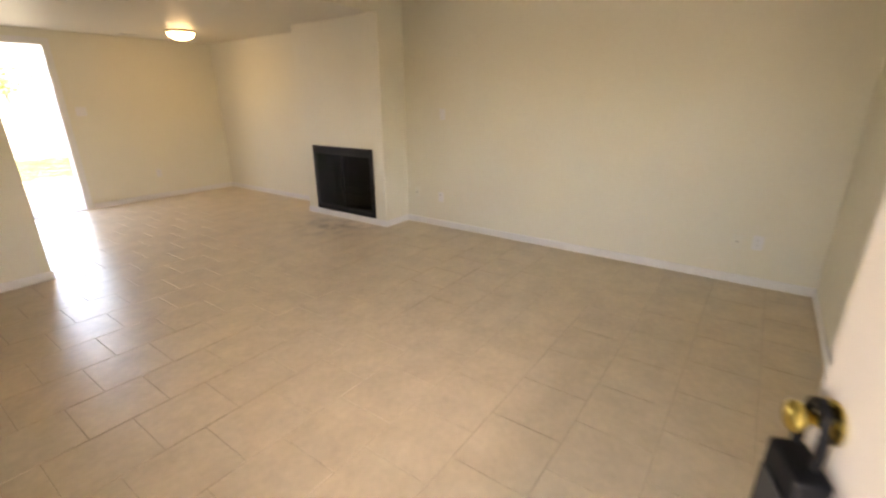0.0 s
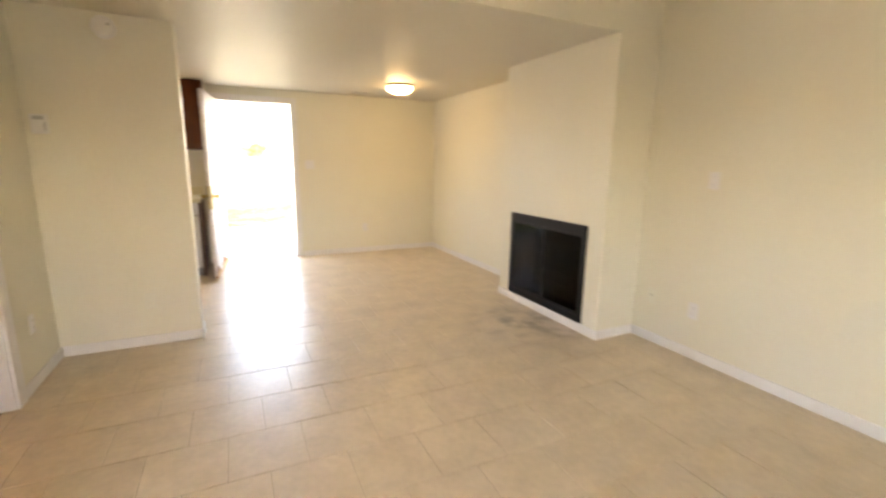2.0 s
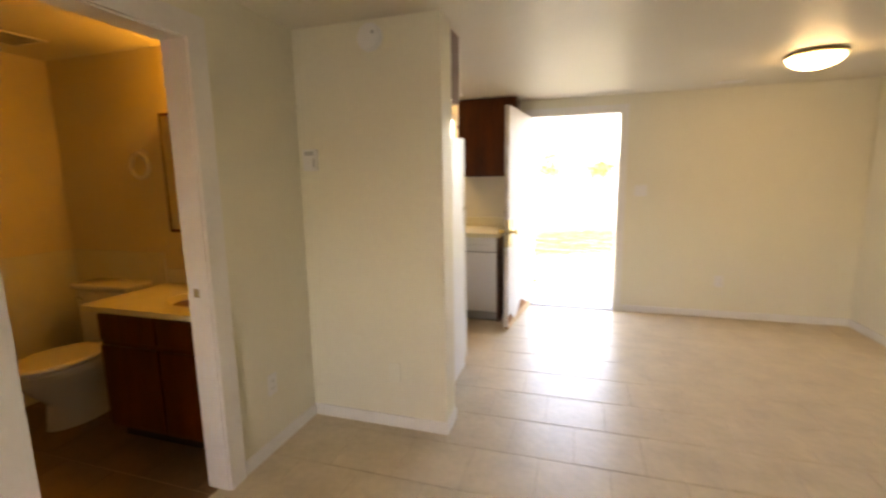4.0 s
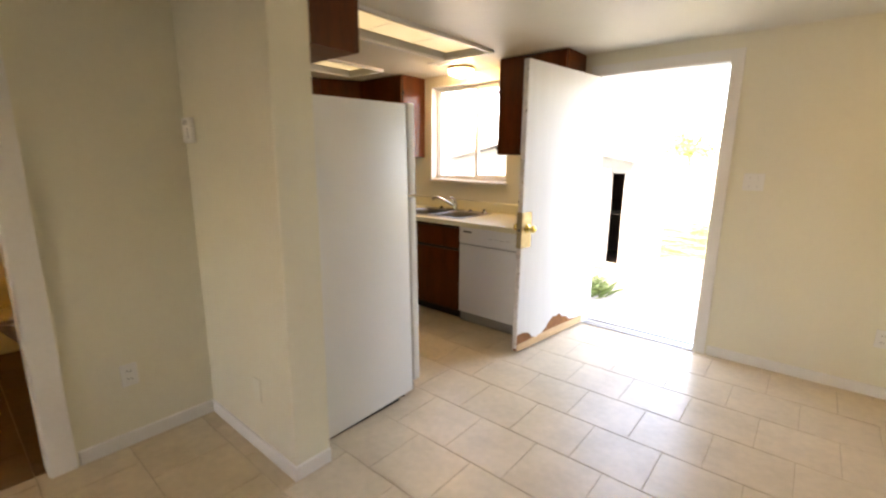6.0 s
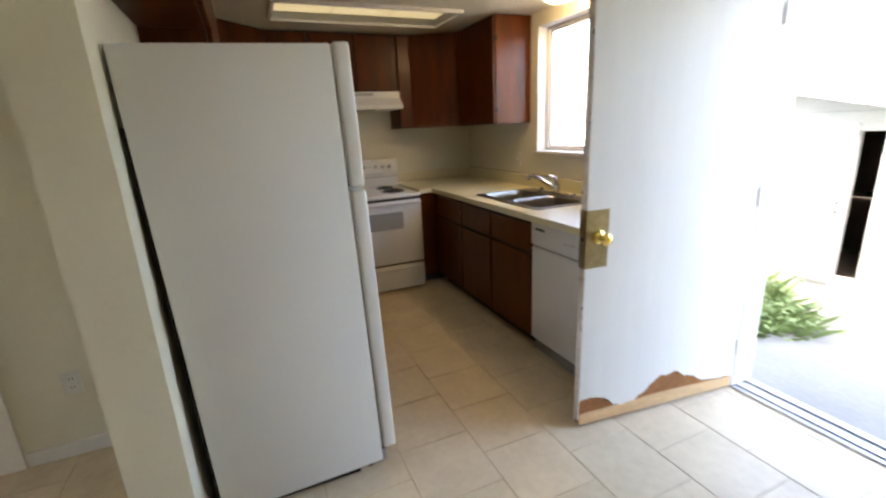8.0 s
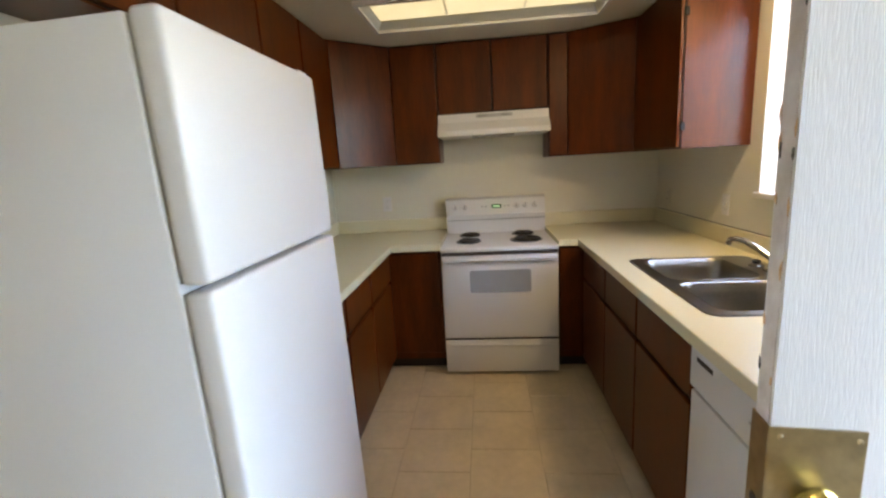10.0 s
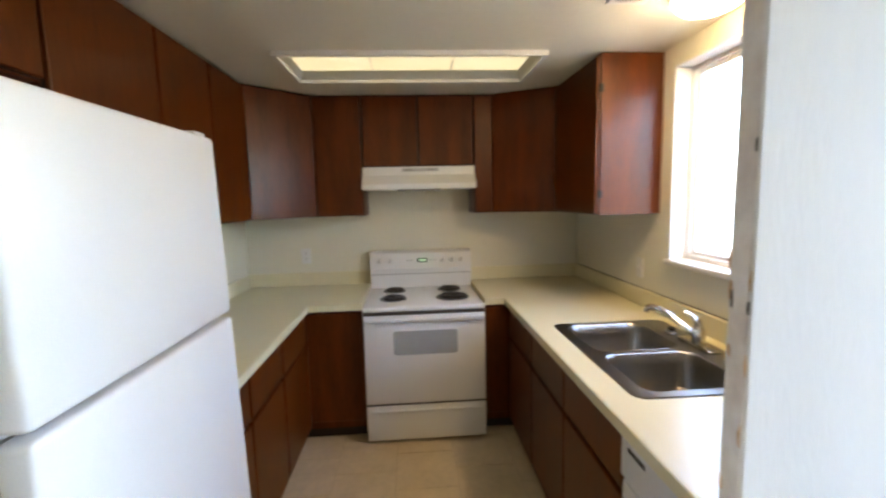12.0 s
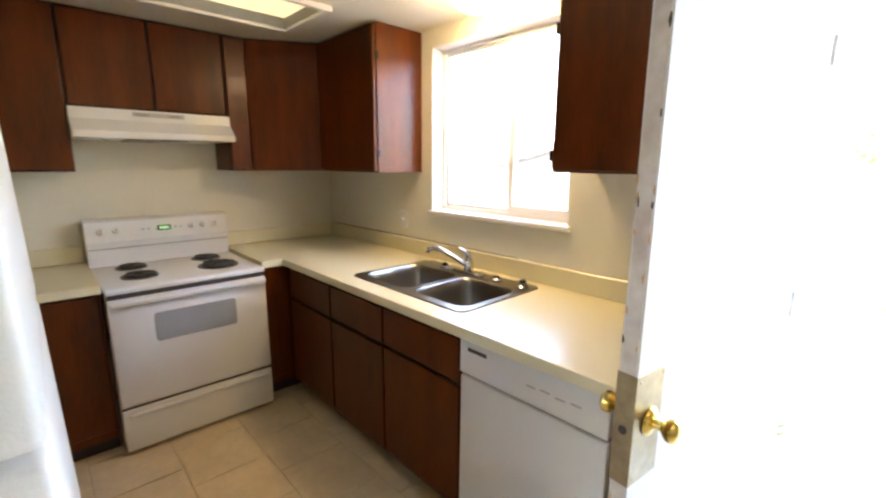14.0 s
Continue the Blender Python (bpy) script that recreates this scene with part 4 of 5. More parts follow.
for ky in (5.79, 5.865, 6.265, 6.335, 6.405):
    at = (SX0 + 0.1015, ky, 1.096)
    k = part("knob", lathe([(0, 0), (0.021, 0), (0.021, 0.006), (0.016, 0.010), (0.014, 0.024), (0, 0.024)], 20, at, tuple(pan_n)), M_WHITEPL, st, "white dial knob", True)
    part("pointer", moved(bx(-0.0035, 0.0035, -0.004, 0.004, -0.015, 0.015, 0.001), Matrix.Translation(Vector(at) + pan_n * 0.026)), M_GREYPRINT, k)
slope = Matrix.Translation((SX0 + 0.1012, 0, 1.096)) @ Matrix.Rotation(radians(-11.5), 4, "Y")
part("display", moved(bx(-0.001, 0.0025, 6.075, 6.150, -0.016, 0.016), slope), M_BLACK, st)
part("clock_digits", moved(bx(0.0026, 0.0032, 6.085, 6.140, -0.009, 0.009), slope), M_GREENLED, st, "green clock figures")
for ky in (6.00, 6.03, 6.175, 6.205):
    part("button", moved(bx(-0.001, 0.002, ky - 0.008, ky + 0.008, -0.006, 0.006, 0.001), slope), M_GREYPRINT, st)
for ux, uy, r in ((-1.50, 5.90, 0.075), (-1.24, 5.90, 0.084), (-1.50, 6.30, 0.080), (-1.24, 6.30, 0.105)):
    pn = part("drip_pan", lathe([(0, 0.001), (r * 0.9, 0.001), (r * 1.06, 0.004), (r * 1.06, 0.0), (0, 0.0)], 32, (ux, uy, 0.8922)), M_PAN, st, "", True)
    spiral = []
    for i in range(100):
        a = i / 99 * 2 * math.pi * 3.6
        rr = 0.018 + (r - 0.022) * i / 99
        spiral.append((ux + rr * math.cos(a), uy + rr * math.sin(a), 0.902))
    part("coil", tube(spiral, 0.006, 6), M_COIL, pn, "black coil element", True)
ov = part("oven_door", bx(SX1 + 0.001, SX1 + 0.026, SY0 + 0.003, SY1 - 0.003, 0.268, 0.838, 0.008, 2), M_APPL, st, "", True)
part("vent_gap", bx(SX1 + 0.001, SX1 + 0.010, SY0 + 0.005, SY1 - 0.005, 0.840, 0.8615), M_SLOT, st)
gl = prism(rounded(5.905, 6.305, 0.588, 0.742, 0.018), SX1 + 0.0262, SX1 + 0.028, "x")
part("oven_window", gl, M_OVENGLASS, ov, "grey oven window")
part("handle", merged(bx(SX1 + 0.040, SX1 + 0.058, SY0 + 0.01, SY1 - 0.01, 0.808, 0.832, 0.007, 2), bx(SX1 + 0.0265, SX1 + 0.0405, SY0 + 0.02, SY0 + 0.06, 0.812, 0.828),
                      bx(SX1 + 0.0265, SX1 + 0.0405, SY1 - 0.06, SY1 - 0.02, 0.812, 0.828)), M_APPL, ov, "white bar handle")
dr = part("drawer", bx(SX1 + 0.001, SX1 + 0.026, SY0 + 0.003, SY1 - 0.003, 0.024, 0.252, 0.007, 2), M_APPL, st, "", True)
part("drawer_lip", bx(SX1 + 0.0255, SX1 + 0.040, SY0 + 0.03, SY1 - 0.03, 0.212, 0.232, 0.006, 2), M_APPL, dr)
part("dark_gap", bx(SX1 + 0.0008, SX1 + 0.012, SY0 + 0.004, SY1 - 0.004, 0.2525, 0.2675), M_SLOT, st)
for lx in (SX0 + 0.06, SX1 - 0.05):
    for ly in (SY0 + 0.05, SY1 - 0.05):
        part("foot", lathe([(0, 0), (0.018, 0), (0.016, 0.03), (0, 0.03)], 12, (lx, ly, 0.0005)), M_RUBBER, st)

# ---- range hood ----
hd = thing("range_hood", (XK, 6.1, 1.62), "white metal range hood under the short cabinet", "range hood")
part("shell", prism([(XK + 0.001, 1.783), (FX + 0.045, 1.783), (FX + 0.050, 1.726), (FX + 0.125, 1.664), (FX + 0.125, 1.628), (XK + 0.001, 1.628)], 5.712, 6.492, "y"), M_APPL, hd)
part("lower_lip", bx(FX + 0.1255, FX + 0.134, 5.716, 6.488, 1.626, 1.664, 0.003), M_APPL, hd)
part("control_strip", bx(FX + 0.0475, FX + 0.0525, 5.985, 6.240, 1.748, 1.772), M_GREYPRINT, hd, "grey switch strip")
for sy in (6.03, 6.19):
    part("switch", bx(FX + 0.053, FX + 0.057, sy - 0.03, sy + 0.03, 1.753, 1.767, 0.001), M_SEAL, hd)
part("grease_filter", bx(XK + 0.10, FX + 0.08, 5.95, 6.25, 1.618, 1.6275, 0.002), M_STEEL, hd)

# ---- refrigerator ----
RX0, RX1, RY0, RY1 = 0.375, 1.060, 4.832, 5.470
fr = thing("refrigerator", ((RX0 + RX1) / 2, 5.1, 0), "white top-freezer refrigerator leaning back beside the partition", "refrigerator")
lean = Matrix.Translation((0, RY1, 0.035)) @ Matrix.Rotation(radians(1.5), 4, "X") @ Matrix.Translation((0, -RY1, -0.035))


def fridge_part(name, bm, mat, label="", smooth=False, parent=None):
    return part(name, moved(bm, lean), mat, parent or fr, label, smooth)


fridge_part("cabinet", bx(RX0, RX1, RY0, RY1, 0.036, 1.732, 0.006, 2), M_FRIDGE, "", True)
fridge_part("lower_door", bx(RX0 - 0.002, RX1 + 0.002, RY1 + 0.008, RY1 + 0.066, 0.092, 1.230, 0.012, 3), M_FRIDGE, "", True)
fridge_part("freezer_door", bx(RX0 - 0.002, RX1 + 0.002, RY1 + 0.008, RY1 + 0.066, 1.243, 1.738, 0.012, 3), M_FRIDGE, "", True)
fridge_part("top_hinge", bx(RX0 + 0.01, RX0 + 0.07, RY1 - 0.03, RY1 + 0.05, 1.7385, 1.750, 0.003), M_WHITEPL)
for a, b in ((0.100, 1.226), (1.247, 1.726)):
    fridge_part("gasket", bx(RX0 + 0.008, RX1 - 0.008, RY1 + 0.0005, RY1 + 0.0078, a, b), M_SEAL, "grey rubber seal")
fridge_part("kick_grille", bx(RX0 + 0.01, RX1 - 0.01, RY1 + 0.001, RY1 + 0.020, 0.030, 0.085, 0.004), M_SEAL)
fridge_part("back_coil_panel", bx(RX0 + 0.02, RX1 - 0.01, RY0 - 0.009, RY0 - 0.001, 0.06, 1.50), M_BLACK)
part("base", bx(RX0 + 0.02, RX1 - 0.02, RY0 + 0.02, RY1 - 0.10, 0.0008, 0.020), M_BLACK, fr)
for fx in (RX0 + 0.05, RX1 - 0.05):
    part("foot", lathe([(0, 0), (0.018, 0), (0.018, 0.008), (0.008, 0.010), (0.008, 0.034), (0, 0.034)], 14, (fx, RY1 - 0.05, 0.0008)), M_BLACK, fr)

# ---- dishwasher ----
dw = thing("dishwasher", (0.785, 6.65, 0), "white built-in dishwasher under the counter", "dishwasher")
part("tub", bx(0.486, 1.088, BR + 0.01, YB - 0.05, 0.01, CT - 0.004), M_SEAL, dw)
part("door", bx(0.490, 1.086, BR - 0.028, BR + 0.009, 0.105, 0.715, 0.008, 2), M_APPL, dw, "", True)
cp = part("control_panel", bx(0.490, 1.086, BR - 0.034, BR + 0.009, 0.728, 0.8705, 0.008, 2), M_APPL, dw, "", True)
part("groove", bx(0.494, 1.082, BR - 0.018, BR + 0.006, 0.7152, 0.7278), M_SEAL, dw)
part("latch_slot", bx(0.535, 0.625, BR - 0.0355, BR - 0.0338, 0.824, 0.838), M_SLOT, cp, "dark latch slot")
for k in range(4):
    part("button_mark", bx(0.80 + k * 0.055, 0.835 + k * 0.055, BR - 0.0352, BR - 0.0340, 0.790 + 0.004 * (k % 2), 0.796 + 0.004 * (k % 2)), M_GREYPRINT, cp)
part("kick_plate", bx(0.492, 1.084, BR + 0.02, BR + 0.04, 0.004, 0.10), M_BLACK, dw)

# ---- bathroom ----
vn = thing("vanity_cabinet", (-0.23, 4.3, 0), "dark cherry bathroom vanity cabinet with two doors", "vanity")
part("body", bx(-0.660, 0.184, 4.035, YP - 0.030, 0.085, 0.770, 0.002), M_WOOD, vn)
part("toe_kick", bx(-0.640, 0.184, 4.09, YP - 0.030, 0.001, 0.084), M_WOOD_SHADE, vn)
for a, b in ((-0.648, -0.245), (-0.225, 0.178)):
    front("door", "y", 4.035, -1, a, b, 0.11, 0.575, vn)
    front("drawer_front", "y", 4.035, -1, a, b, 0.605, 0.755, vn)
vt = thing("bathroom_counter", (-0.23, 4.3, 0.77), "cream cultured-marble vanity top with moulded basin", "counter")
ov_x, ov_y = -0.16, 4.28
top = bmesh.new()
out = [top.verts.new((x, y, 0.802)) for x, y in rounded(-0.740, 0.185, 3.995, YP - 0.031, 0.012, 3)]
oval = [top.verts.new((ov_x + 0.22 * math.cos(a), ov_y + 0.16 * math.sin(a), 0.802)) for a in [i * math.pi / 18 for i in range(36)]]
bmesh.ops.triangle_fill(top, use_beauty=True, edges=[top.edges.new((lp[i], lp[(i + 1) % len(lp)])) for lp in (out, oval) for i in range(len(lp))])
prev = oval
for s, z in ((0.95, 0.790), (0.80, 0.745), (0.5, 0.715), (0.12, 0.708)):
    ring = [top.verts.new((ov_x + 0.22 * s * math.cos(a), ov_y + 0.16 * s * math.sin(a), z)) for a in [i * math.pi / 18 for i in range(36)]]
    for i in range(36):
        top.faces.new((prev[i], prev[(i + 1) % 36], ring[(i + 1) % 36], ring[i]))
    prev = ring
top.faces.new(prev)
und = [top.verts.new((v.co.x, v.co.y, 0.7712)) for v in out]
for i in range(len(out)):
    top.faces.new((out[i], out[(i + 1) % len(out)], und[(i + 1) % len(out)], und[i]))
part("top", top, M_VANITY, vt)
part("backsplash", bx(-0.740, 0.185, YP - 0.052, YP - 0.042, 0.8025, 0.90, 0.003), M_VANITY, vt)
bt = thing("basin_tap", (-0.16, 4.48, 0.802), "small dark basin tap", "tap")
part("base", bx(-0.22, -0.10, 4.465, 4.505, 0.8022, 0.818, 0.005, 2), M_BLACK, bt, "", True)
part("spout", tube([(-0.16, 4.485, 0.815), (-0.16, 4.47, 0.86), (-0.16, 4.42, 0.875), (-0.16, 4.385, 0.86)], 0.010, 10), M_BLACK, bt, "", True)
for dx in (-0.05, 0.05):
    part("handle", lathe([(0, 0), (0.014, 0), (0.016, 0.02), (0.010, 0.032), (0, 0.033)], 14, (-0.16 + dx, 4.485, 0.8185)), M_BLACK, bt, "", True)

TX = -1.12
tt = thing("toilet", (TX, 4.25, 0), "white china toilet with the seat lid down", "toilet")


def oval_body(rings, n=28):
    """Stacked ovals of (z, centre y, half width, half depth)."""
    bm = bmesh.new()
    vs = [[bm.verts.new((TX + w * math.cos(2 * math.pi * i / n), cy + d * math.sin(2 * math.pi * i / n), z)) for i in range(n)] for z, cy, w, d in rings]
    for a, b in zip(vs, vs[1:]):
        for i in range(n):
            bm.faces.new((a[i], a[(i + 1) % n], b[(i + 1) % n], b[i]))
    bm.faces.new(vs[0])
    bm.faces.new(vs[-1])
    bmesh.ops.recalc_face_normals(bm, faces=bm.faces[:])
    return bm


part("bowl", oval_body([(0.0008, 4.17, 0.115, 0.20), (0.03, 4.17, 0.112, 0.195), (0.16, 4.16, 0.10, 0.17), (0.26, 4.12, 0.14, 0.21), (0.34, 4.10, 0.178, 0.245), (0.385, 4.09, 0.185, 0.255), (0.395, 4.09, 0.180, 0.25)]),
     M_CERAMIC, tt, "", True)
part("seat_lid", oval_body([(0.397, 4.09, 0.186, 0.252), (0.402, 4.09, 0.190, 0.256), (0.420, 4.09, 0.190, 0.256), (0.432, 4.09, 0.178, 0.244), (0.436, 4.09, 0.13, 0.20)]), M_CERAMIC, tt, "closed white lid", True)
part("tank", bx(TX - 0.235, TX + 0.235, 4.365, 4.548, 0.38, 0.765, 0.025, 3), M_CERAMIC, tt, "", True)
part("tank_lid", bx(TX - 0.250, TX + 0.250, 4.350, 4.552, 0.766, 0.805, 0.012, 3), M_CERAMIC, tt, "", True)
part("flush_lever", tube([(TX - 0.19, 4.364, 0.71), (TX - 0.19, 4.345, 0.71), (TX - 0.12, 4.340, 0.70)], 0.007, 8), M_CHROME, tt)

tr = thing("towel_ring", (-0.84, YP - 0.029, 1.64), "white towel ring on the bathroom wall", "towel ring")
part("bracket", lathe([(0, 0), (0.040, 0), (0.038, 0.014), (0.022, 0.024), (0.020, 0.050), (0, 0.054)], 20, (-0.84, YP - 0.0285, 1.640), (0, -1, 0)), M_CERAMIC, tr, "", True)
part("ring", tube([(-0.84 + 0.075 * math.sin(a), YP - 0.068, 1.565 + 0.075 * math.cos(a)) for a in [i * math.pi / 16 for i in range(32)]], 0.016, 10, True), M_CERAMIC, tr, "", True)
mc = thing("medicine_cabinet", (-0.2, YP - 0.028, 1.2), "mirrored medicine cabinet above the vanity", "medicine cabinet")
part("box", bx(-0.585, 0.16, YP - 0.12, YP - 0.0285, 1.15, 1.87, 0.003), M_WOOD, mc)
part("mirror", bx(-0.565, 0.14, YP - 0.124, YP - 0.1205, 1.17, 1.85, 0.001), M_MIRROR, mc)
bl = thing("vanity_light", (-0.2, YP - 0.028, 2.02), "lit bulb bar above the bathroom mirror", "wall lamp")
part("bar", bx(-0.42, 0.16, YP - 0.075, YP - 0.0285, 1.96, 2.06, 0.006, 2), M_CHROME, bl)
for k in range(4):
    part("bulb", lathe([(0, 0), (0.014, 0.0), (0.018, 0.012), (0.040, 0.045), (0.045, 0.070), (0.036, 0.098), (0.018, 0.112), (0, 0.115)], 20,
                       (-0.355 + 0.15 * k, YP - 0.0755, 2.01), (0, -1, 0)), M_BULB, bl, "glowing warm bulb", True)

# ---- outside ----
structure("ground", bx(-400, 400, -400, 400, -0.4, -0.13), M_GROUND, "dry patchy lawn reaching to the horizon", "ground")
structure("foundation", bx(XK - T, XR + T, YF - T, YB + T, -0.129, -0.052), M_CONCRETE, "concrete house slab", "foundation")
structure("pavement", prism(rounded(1.03, 2.75, YB + T + 0.002, 8.62, 0.16, 6), -0.129, -0.03), M_CONCRETE, "grey weathered concrete step outside the back door", "patio")
structure("porch", bx(-1.6, XL - PT - 0.02, -0.9, 0.9, -0.129, -0.03), M_CONCRETE, "concrete porch outside the entrance", "porch")

sh = thing("garden_shed", (-0.3, 10.2, -0.13), "low white garden shed with its door ajar", "shed")
DX0, DX1 = 0.752, 0.918
part("front_wall", pierced("y", 9.5, 9.55, -1.9, 1.0, -0.129, 1.42, [(DX0, DX1, 0.08, 1.27), (0.424, 0.434, -0.11, 1.33)]), M_SHED, sh)
part("side_wall", bx(0.95, 1.0, 9.551, 11.3, -0.129, 1.42), M_SHED, sh)
part("side_wall", bx(-1.9, -1.85, 9.551, 11.3, -0.129, 1.42), M_SHED, sh)
part("back_wall", bx(-1.849, 0.949, 11.25, 11.3, -0.129, 1.42), M_SHED, sh)
part("inner_lining", merged(bx(-1.84, 0.94, 11.2, 11.24, -0.1, 1.4), bx(0.90, 0.94, 9.6, 11.19, -0.1, 1.4), bx(-1.84, 0.94, 9.56, 11.24, 1.405, 1.418), bx(-1.84, 0.94, 9.56, 11.24, -0.129, -0.1)), M_SHEDIN, sh)
part("shelf", bx(0.2, 0.89, 9.9, 10.3, 0.68, 0.70), M_SHEDIN, sh)
part("roof", prism([(-2.05, 1.40), (-0.45, 1.74), (1.15, 1.40), (1.15, 1.46), (-0.45, 1.80), (-2.05, 1.46)], 9.3, 11.5, "y"), M_SHEDROOF, sh)
part("gable", prism([(-1.9, 1.421), (1.0, 1.421), (-0.45, 1.73)], 9.505, 9.545, "y"), M_SHED, sh)
sd = part("door", bx(0.437, DX0 - 0.003, 9.462, 9.498, 0.02, 1.33, 0.004), M_SHED, sh)
part("handle", tube([(0.715, 9.461, 0.62), (0.715, 9.43, 0.63), (0.715, 9.43, 0.70), (0.715, 9.461, 0.71)], 0.010, 8), M_BLACK, sd)
for k in range(12):
    part("batten", bx(-1.88 + 0.16 * k, -1.868 + 0.16 * k, 9.490, 9.4995, -0.1, 1.40), M_SHED, sh)


def bush(name, cx, cy, w, h, n, seed, label, category):
    r = random.Random(seed)
    bm = bmesh.new()
    for _ in range(n):
        a, d = r.uniform(0, 6.283), w * math.sqrt(r.random())
        base = Vector((cx + d * math.cos(a) * 0.6, cy + d * math.sin(a) * 0.5, -0.129))
        tip = base + Vector((r.uniform(-w, w) * 0.5, r.uniform(-w, w) * 0.4, h * r.uniform(0.35, 1.0)))
        side = Vector((r.uniform(-1, 1), r.uniform(-1, 1), 0)).normalized() * r.uniform(0.006, 0.016)
        mid = base.lerp(tip, 0.55) + Vector((0, 0, h * 0.12))
        p = [bm.verts.new(q) for q in (base, mid + side, tip, mid - side)]
        bm.faces.new((p[0], p[1], p[2]))
        bm.faces.new((p[0], p[2], p[3]))
        for _ in range(4):
            c = base.lerp(tip, r.uniform(0.35, 1.0)) + Vector((r.gauss(0, 0.03), r.gauss(0, 0.03), r.gauss(0, 0.02)))
            u = Vector((r.uniform(-1, 1), r.uniform(-1, 1), r.uniform(-0.4, 0.4))).normalized() * r.uniform(0.012, 0.03)
            v = u.cross(Vector((r.uniform(-1, 1), r.uniform(-1, 1), 1))).normalized() * u.length * 0.5
            bm.faces.new([bm.verts.new(c + q) for q in (-u, v, u, -v)])
    return tagged(part(name, bm, M_LEAF), label, category)


bush("weed_clump", 0.80, 8.42, 0.54, 0.25, 560, 3, "bright green weeds beside the concrete step", "plant")
bush("weed_clump", 0.45, 8.85, 0.45, 0.32, 300, 5, "bright green weeds at the shed wall", "plant")
tagged(bush("grass_tufts", 2.2, 14.0, 6.0, 0.12, 700, 8, "sparse green grass tufts on the lawn", "grass"), kind="stuff")

fence = thing("fence", (-6, 15, -0.13), "pale blue-grey board fence behind the yard", "fence")
for k in range(64):
    part("board", bx(-15 + 0.20 * k, -14.81 + 0.20 * k, 15.0, 15.025, -0.129, 1.12 + 0.02 * math.sin(k * 2.3)), M_FENCE, fence)
for k in range(6):
    part("post", bx(-15 + 2.5 * k, -14.9 + 2.5 * k, 15.03, 15.13, -0.129, 1.2), M_FENCE, fence)
for z in (0.15, 0.85):
    part("rail", bx(-15, -2.2, 15.026, 15.029 + 0.02, z, z + 0.08), M_FENCE, fence)
low = thing("fence", (12, 26, -0.13), "low pale rail fence across the far lawn", "fence")
for k in range(15):
    part("post", bx(-10 + 3 * k, -9.88 + 3 * k, 26.0, 26.12, -0.129, 1.15), M_SHED, low)
for z in (0.45, 0.98):
    part("rail", bx(-10, 32.2, 25.96, 25.999, z, z + 0.14), M_SHED, low)


def house(x, y, w, d, h, label):
    e = thing("house", (x, y, -0.13), label, "house")
    part("wall", bx(x - w / 2, x + w / 2, y, y + d, -0.129, h), M_SHED, e)
    part("roof", prism([(x - w / 2 - 0.5, h - 0.1), (x + w / 2 + 0.5, h - 0.1), (x + w / 2 - 1.5, h + 1.8), (x - w / 2 + 1.5, h + 1.8)], y - 0.5, y + d + 0.5, "y"), M_SHEDROOF, e)
    for k in range(3):
        wn_ = part("window", bx(x - w / 3 + k * w / 3 - 0.6, x - w / 3 + k * w / 3 + 0.6, y - 0.04, y - 0.002, 0.9, 2.0), M_TRIM, e)
        part("pane", bx(x - w / 3 + k * w / 3 - 0.5, x - w / 3 + k * w / 3 + 0.5, y - 0.05, y - 0.041, 1.0, 1.9), M_OVENGLASS, wn_)


house(-16, 60, 16, 8, 2.6, "pale single-storey house far beyond the fence")


def tree(x, y, h, w, seed):
    r = random.Random(seed)
    e = thing("tree", (x, y, -0.13), "leafy green tree far behind the lawn", "tree", "far trees")
    part("trunk", tube([(x, y, -0.129), (x + 0.1, y, h * 0.25), (x - 0.1, y + 0.1, h * 0.55)], [0.22, 0.16, 0.08], 8), M_BARK, e)
    for k in range(4):
        a = k * 1.7 + seed
        part("limb", tube([(x, y, h * (0.3 + 0.05 * k)), (x + w * 0.3 * math.cos(a), y + w * 0.3 * math.sin(a), h * 0.65)], [0.08, 0.03], 6), M_BARK, e)
    bm = bmesh.new()
    for _ in range(26):
        a, rr = r.uniform(0, 6.283), w * math.sqrt(r.random()) * 0.8
        c = Vector((x + rr * math.cos(a), y + rr * math.sin(a) * 0.7, h * r.uniform(0.42, 0.92)))
        for _ in range(60):
            p = c + Vector((r.gauss(0, 0.45), r.gauss(0, 0.45), r.gauss(0, 0.35)))
            u = Vector((r.uniform(-1, 1), r.uniform(-1, 1), r.uniform(-1, 1))).normalized() * r.uniform(0.10, 0.2)
            v = u.cross(Vector((r.uniform(-1, 1), r.uniform(-1, 1), 1))).normalized() * u.length * 0.6
            bm.faces.new([bm.verts.new(p + q) for q in (-u, v, u, -v)])
    part("crown", bm, M_LEAF, e)


for k, (tx, ty, th_, tw) in enumerate(((-7, 52, 4.2, 2.4), (-1, 56, 4.6, 2.8), (4.5, 58, 3.8, 2.2), (11, 55, 5.0, 3.0), (18, 60, 4.4, 2.6))):
    tree(tx, ty, th_, tw, k + 2)

# ---- floor and its tiles ----
floor = structure("floor", bx(XK - 0.001, XR + 0.001, YF - 0.05, YB + 0.03, -0.05, -0.0035), M_GROUT, "beige ceramic tile floor with dark grout", "floor")
PX, PY, GAP, CH = 0.3447, 0.3475, 0.0036, 0.0022
shared = {}


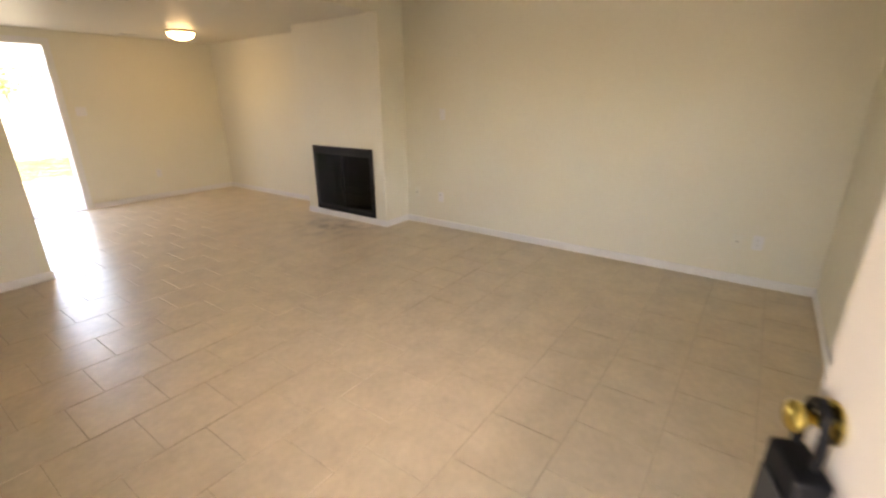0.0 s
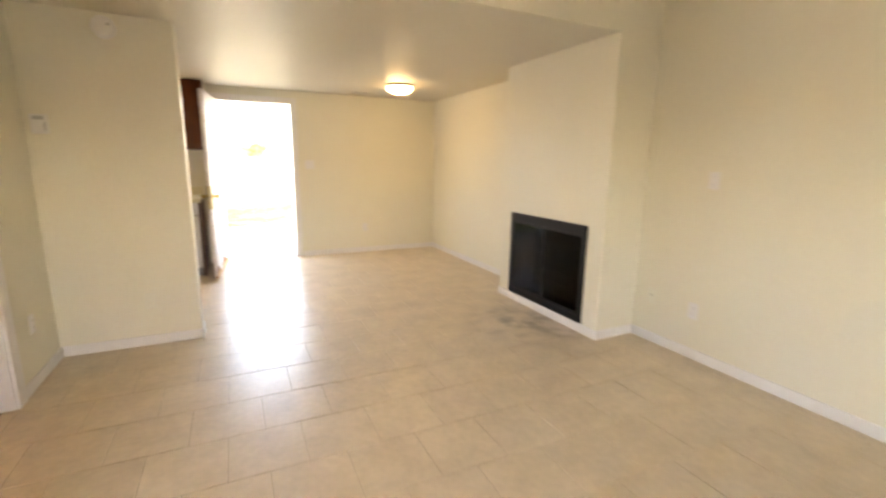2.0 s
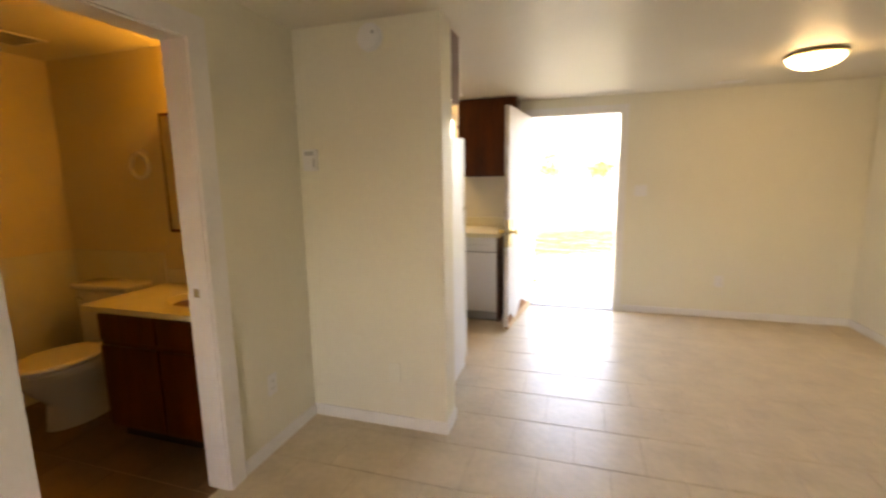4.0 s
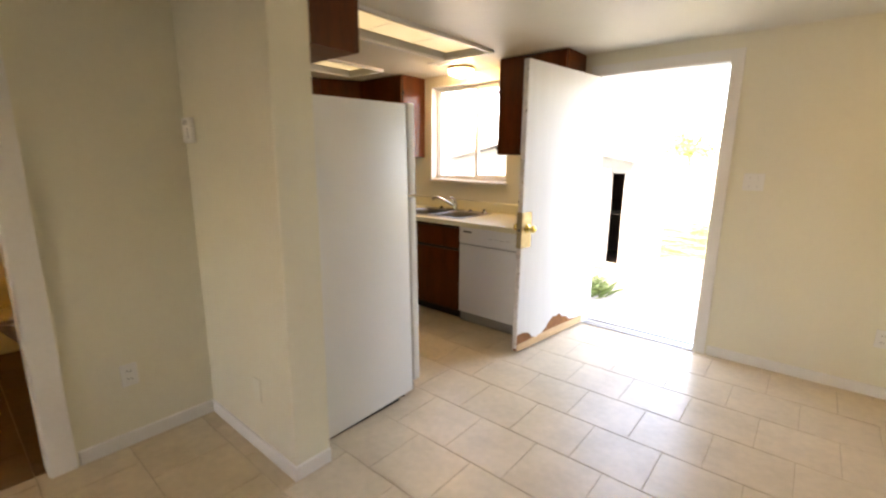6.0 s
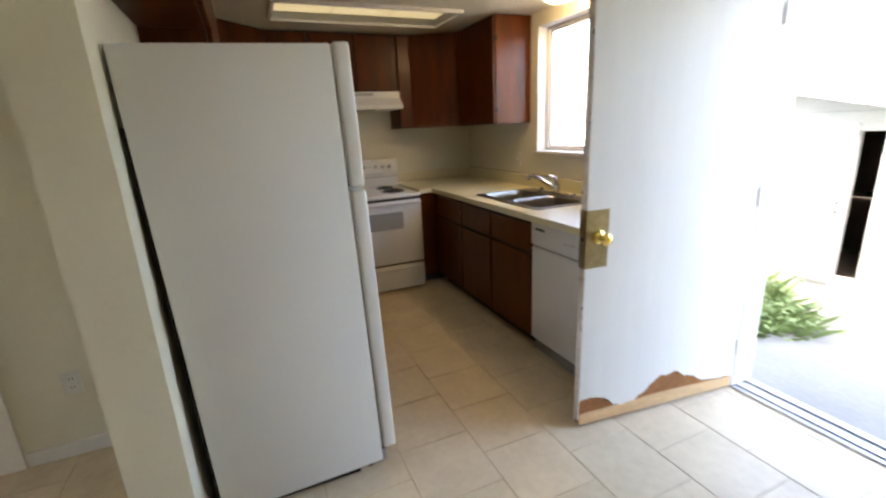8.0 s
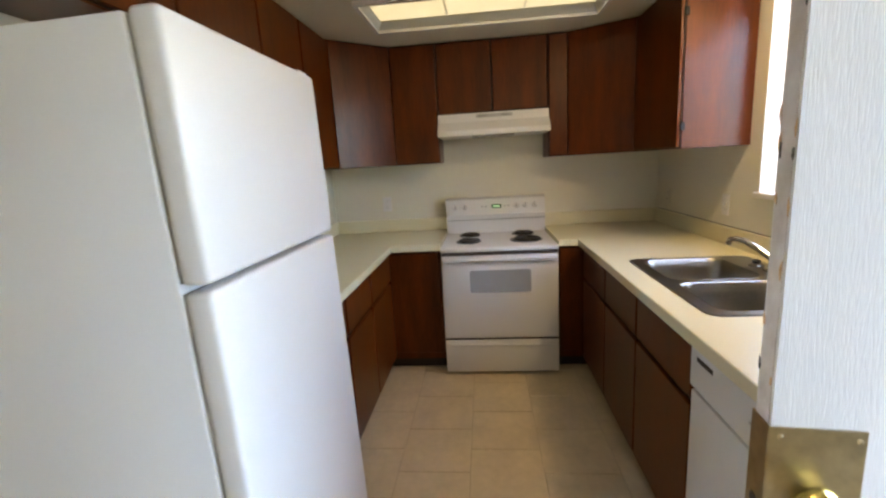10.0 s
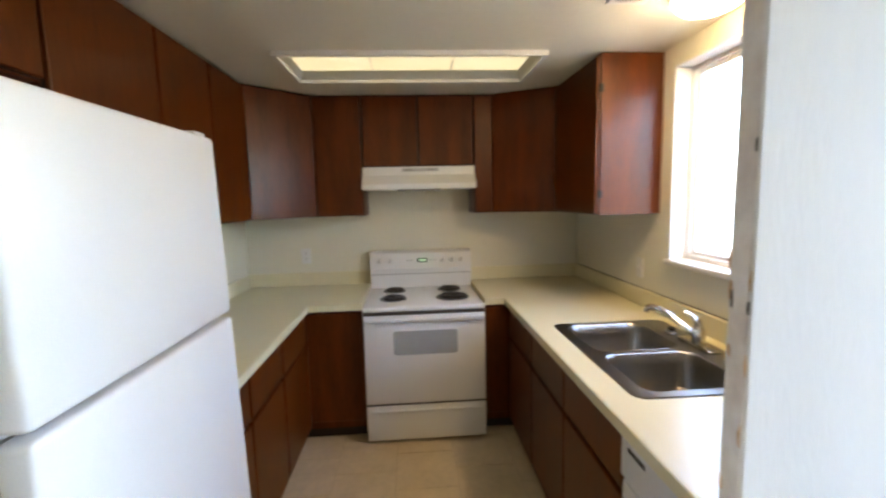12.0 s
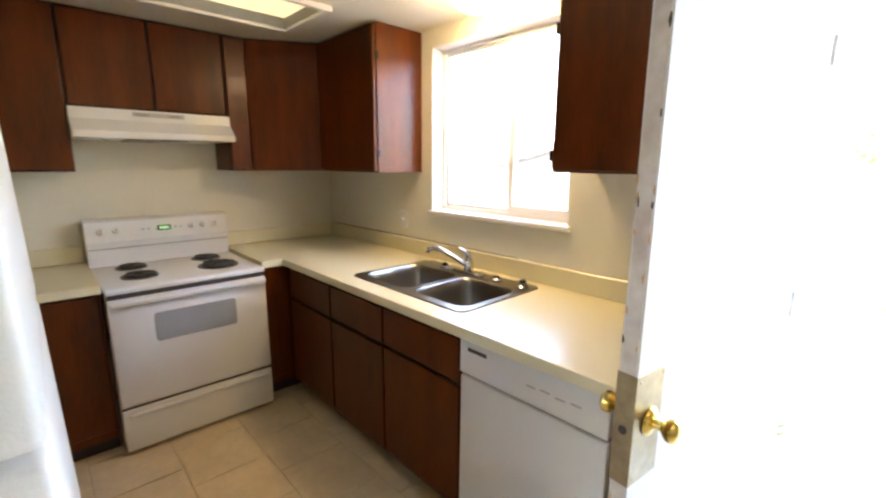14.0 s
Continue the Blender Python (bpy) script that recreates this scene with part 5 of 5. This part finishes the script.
def tile_mesh(w, d):
    key = (round(w, 3), round(d, 3))
    if key not in shared:
        me = bpy.data.meshes.new("tile")
        pts = [(-w / 2, -d / 2, -0.0036), (w / 2, -d / 2, -0.0036), (w / 2, d / 2, -0.0036), (-w / 2, d / 2, -0.0036)]
        pts += [(x, y, -0.0014) for x, y, _ in pts[:4]]
        pts += [(math.copysign(abs(x) - CH, x), math.copysign(abs(y) - CH, y), 0.0) for x, y, _ in pts[:4]]
        faces = [(8, 9, 10, 11)]
        for lv in (0, 4):
            faces += [(lv + i, lv + (i + 1) % 4, lv + 4 + (i + 1) % 4, lv + 4 + i) for i in range(4)]
        me.from_pydata(pts, [], faces)
        me.materials.append(M_TILE)
        shared[key] = me
    return shared[key]


side, bath = ([], []), ([], [])
k0 = math.floor((YF - 5.558) / PY)
made = 0
for row in range(k0, 7):
    ya, yb = 5.558 + row * PY, 5.558 + (row + 1) * PY
    ya, yb = max(ya, YF), min(yb, YB)
    if yb - ya < 0.03:
        continue
    shift = 1.70 if row % 2 == 0 else 1.5275
    left_end = XK if ya > YK - 0.2 else (-1.62 if ya > 2.0 else XL - 0.12)
    spans = [(shift + col * PX, shift + (col + 1) * PX) for col in range(-11, 9)]
    if 2.0 < ya < YP - 0.1:
        sill_x = XL - PT / 2                # the tile colour turns to its darkened tone under the bathroom door
        spans = [q for a, b in spans for q in (((a, sill_x), (sill_x, b)) if a < sill_x < b else ((a, b),))]
    for xa, xb in spans:
        main = xb > XL + 0.02
        xa, xb = max(xa, left_end), min(xb, XR)
        if xb - xa < 0.03:
            continue
        me = tile_mesh(xb - xa - GAP, yb - ya - GAP)
        c = Vector(((xa + xb) / 2, (ya + yb) / 2, 0))
        if main and made < 300:
            t_ob = new("tile", me)
            t_ob.parent = floor
            t_ob.location = c
            made += 1
            continue
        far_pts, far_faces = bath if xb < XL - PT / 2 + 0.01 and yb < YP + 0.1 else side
        o = len(far_pts)
        far_pts += [tuple(v.co + c) for v in me.vertices]
        far_faces += [tuple(o + i for i in p.vertices) for p in me.polygons]
# tiles beyond the bathroom door take the tone with shade painted in
for label, (pts, faces), mat in (("side_tiles", side, M_TILE), ("bathroom_tiles", bath, M_TILE_SHADED)):
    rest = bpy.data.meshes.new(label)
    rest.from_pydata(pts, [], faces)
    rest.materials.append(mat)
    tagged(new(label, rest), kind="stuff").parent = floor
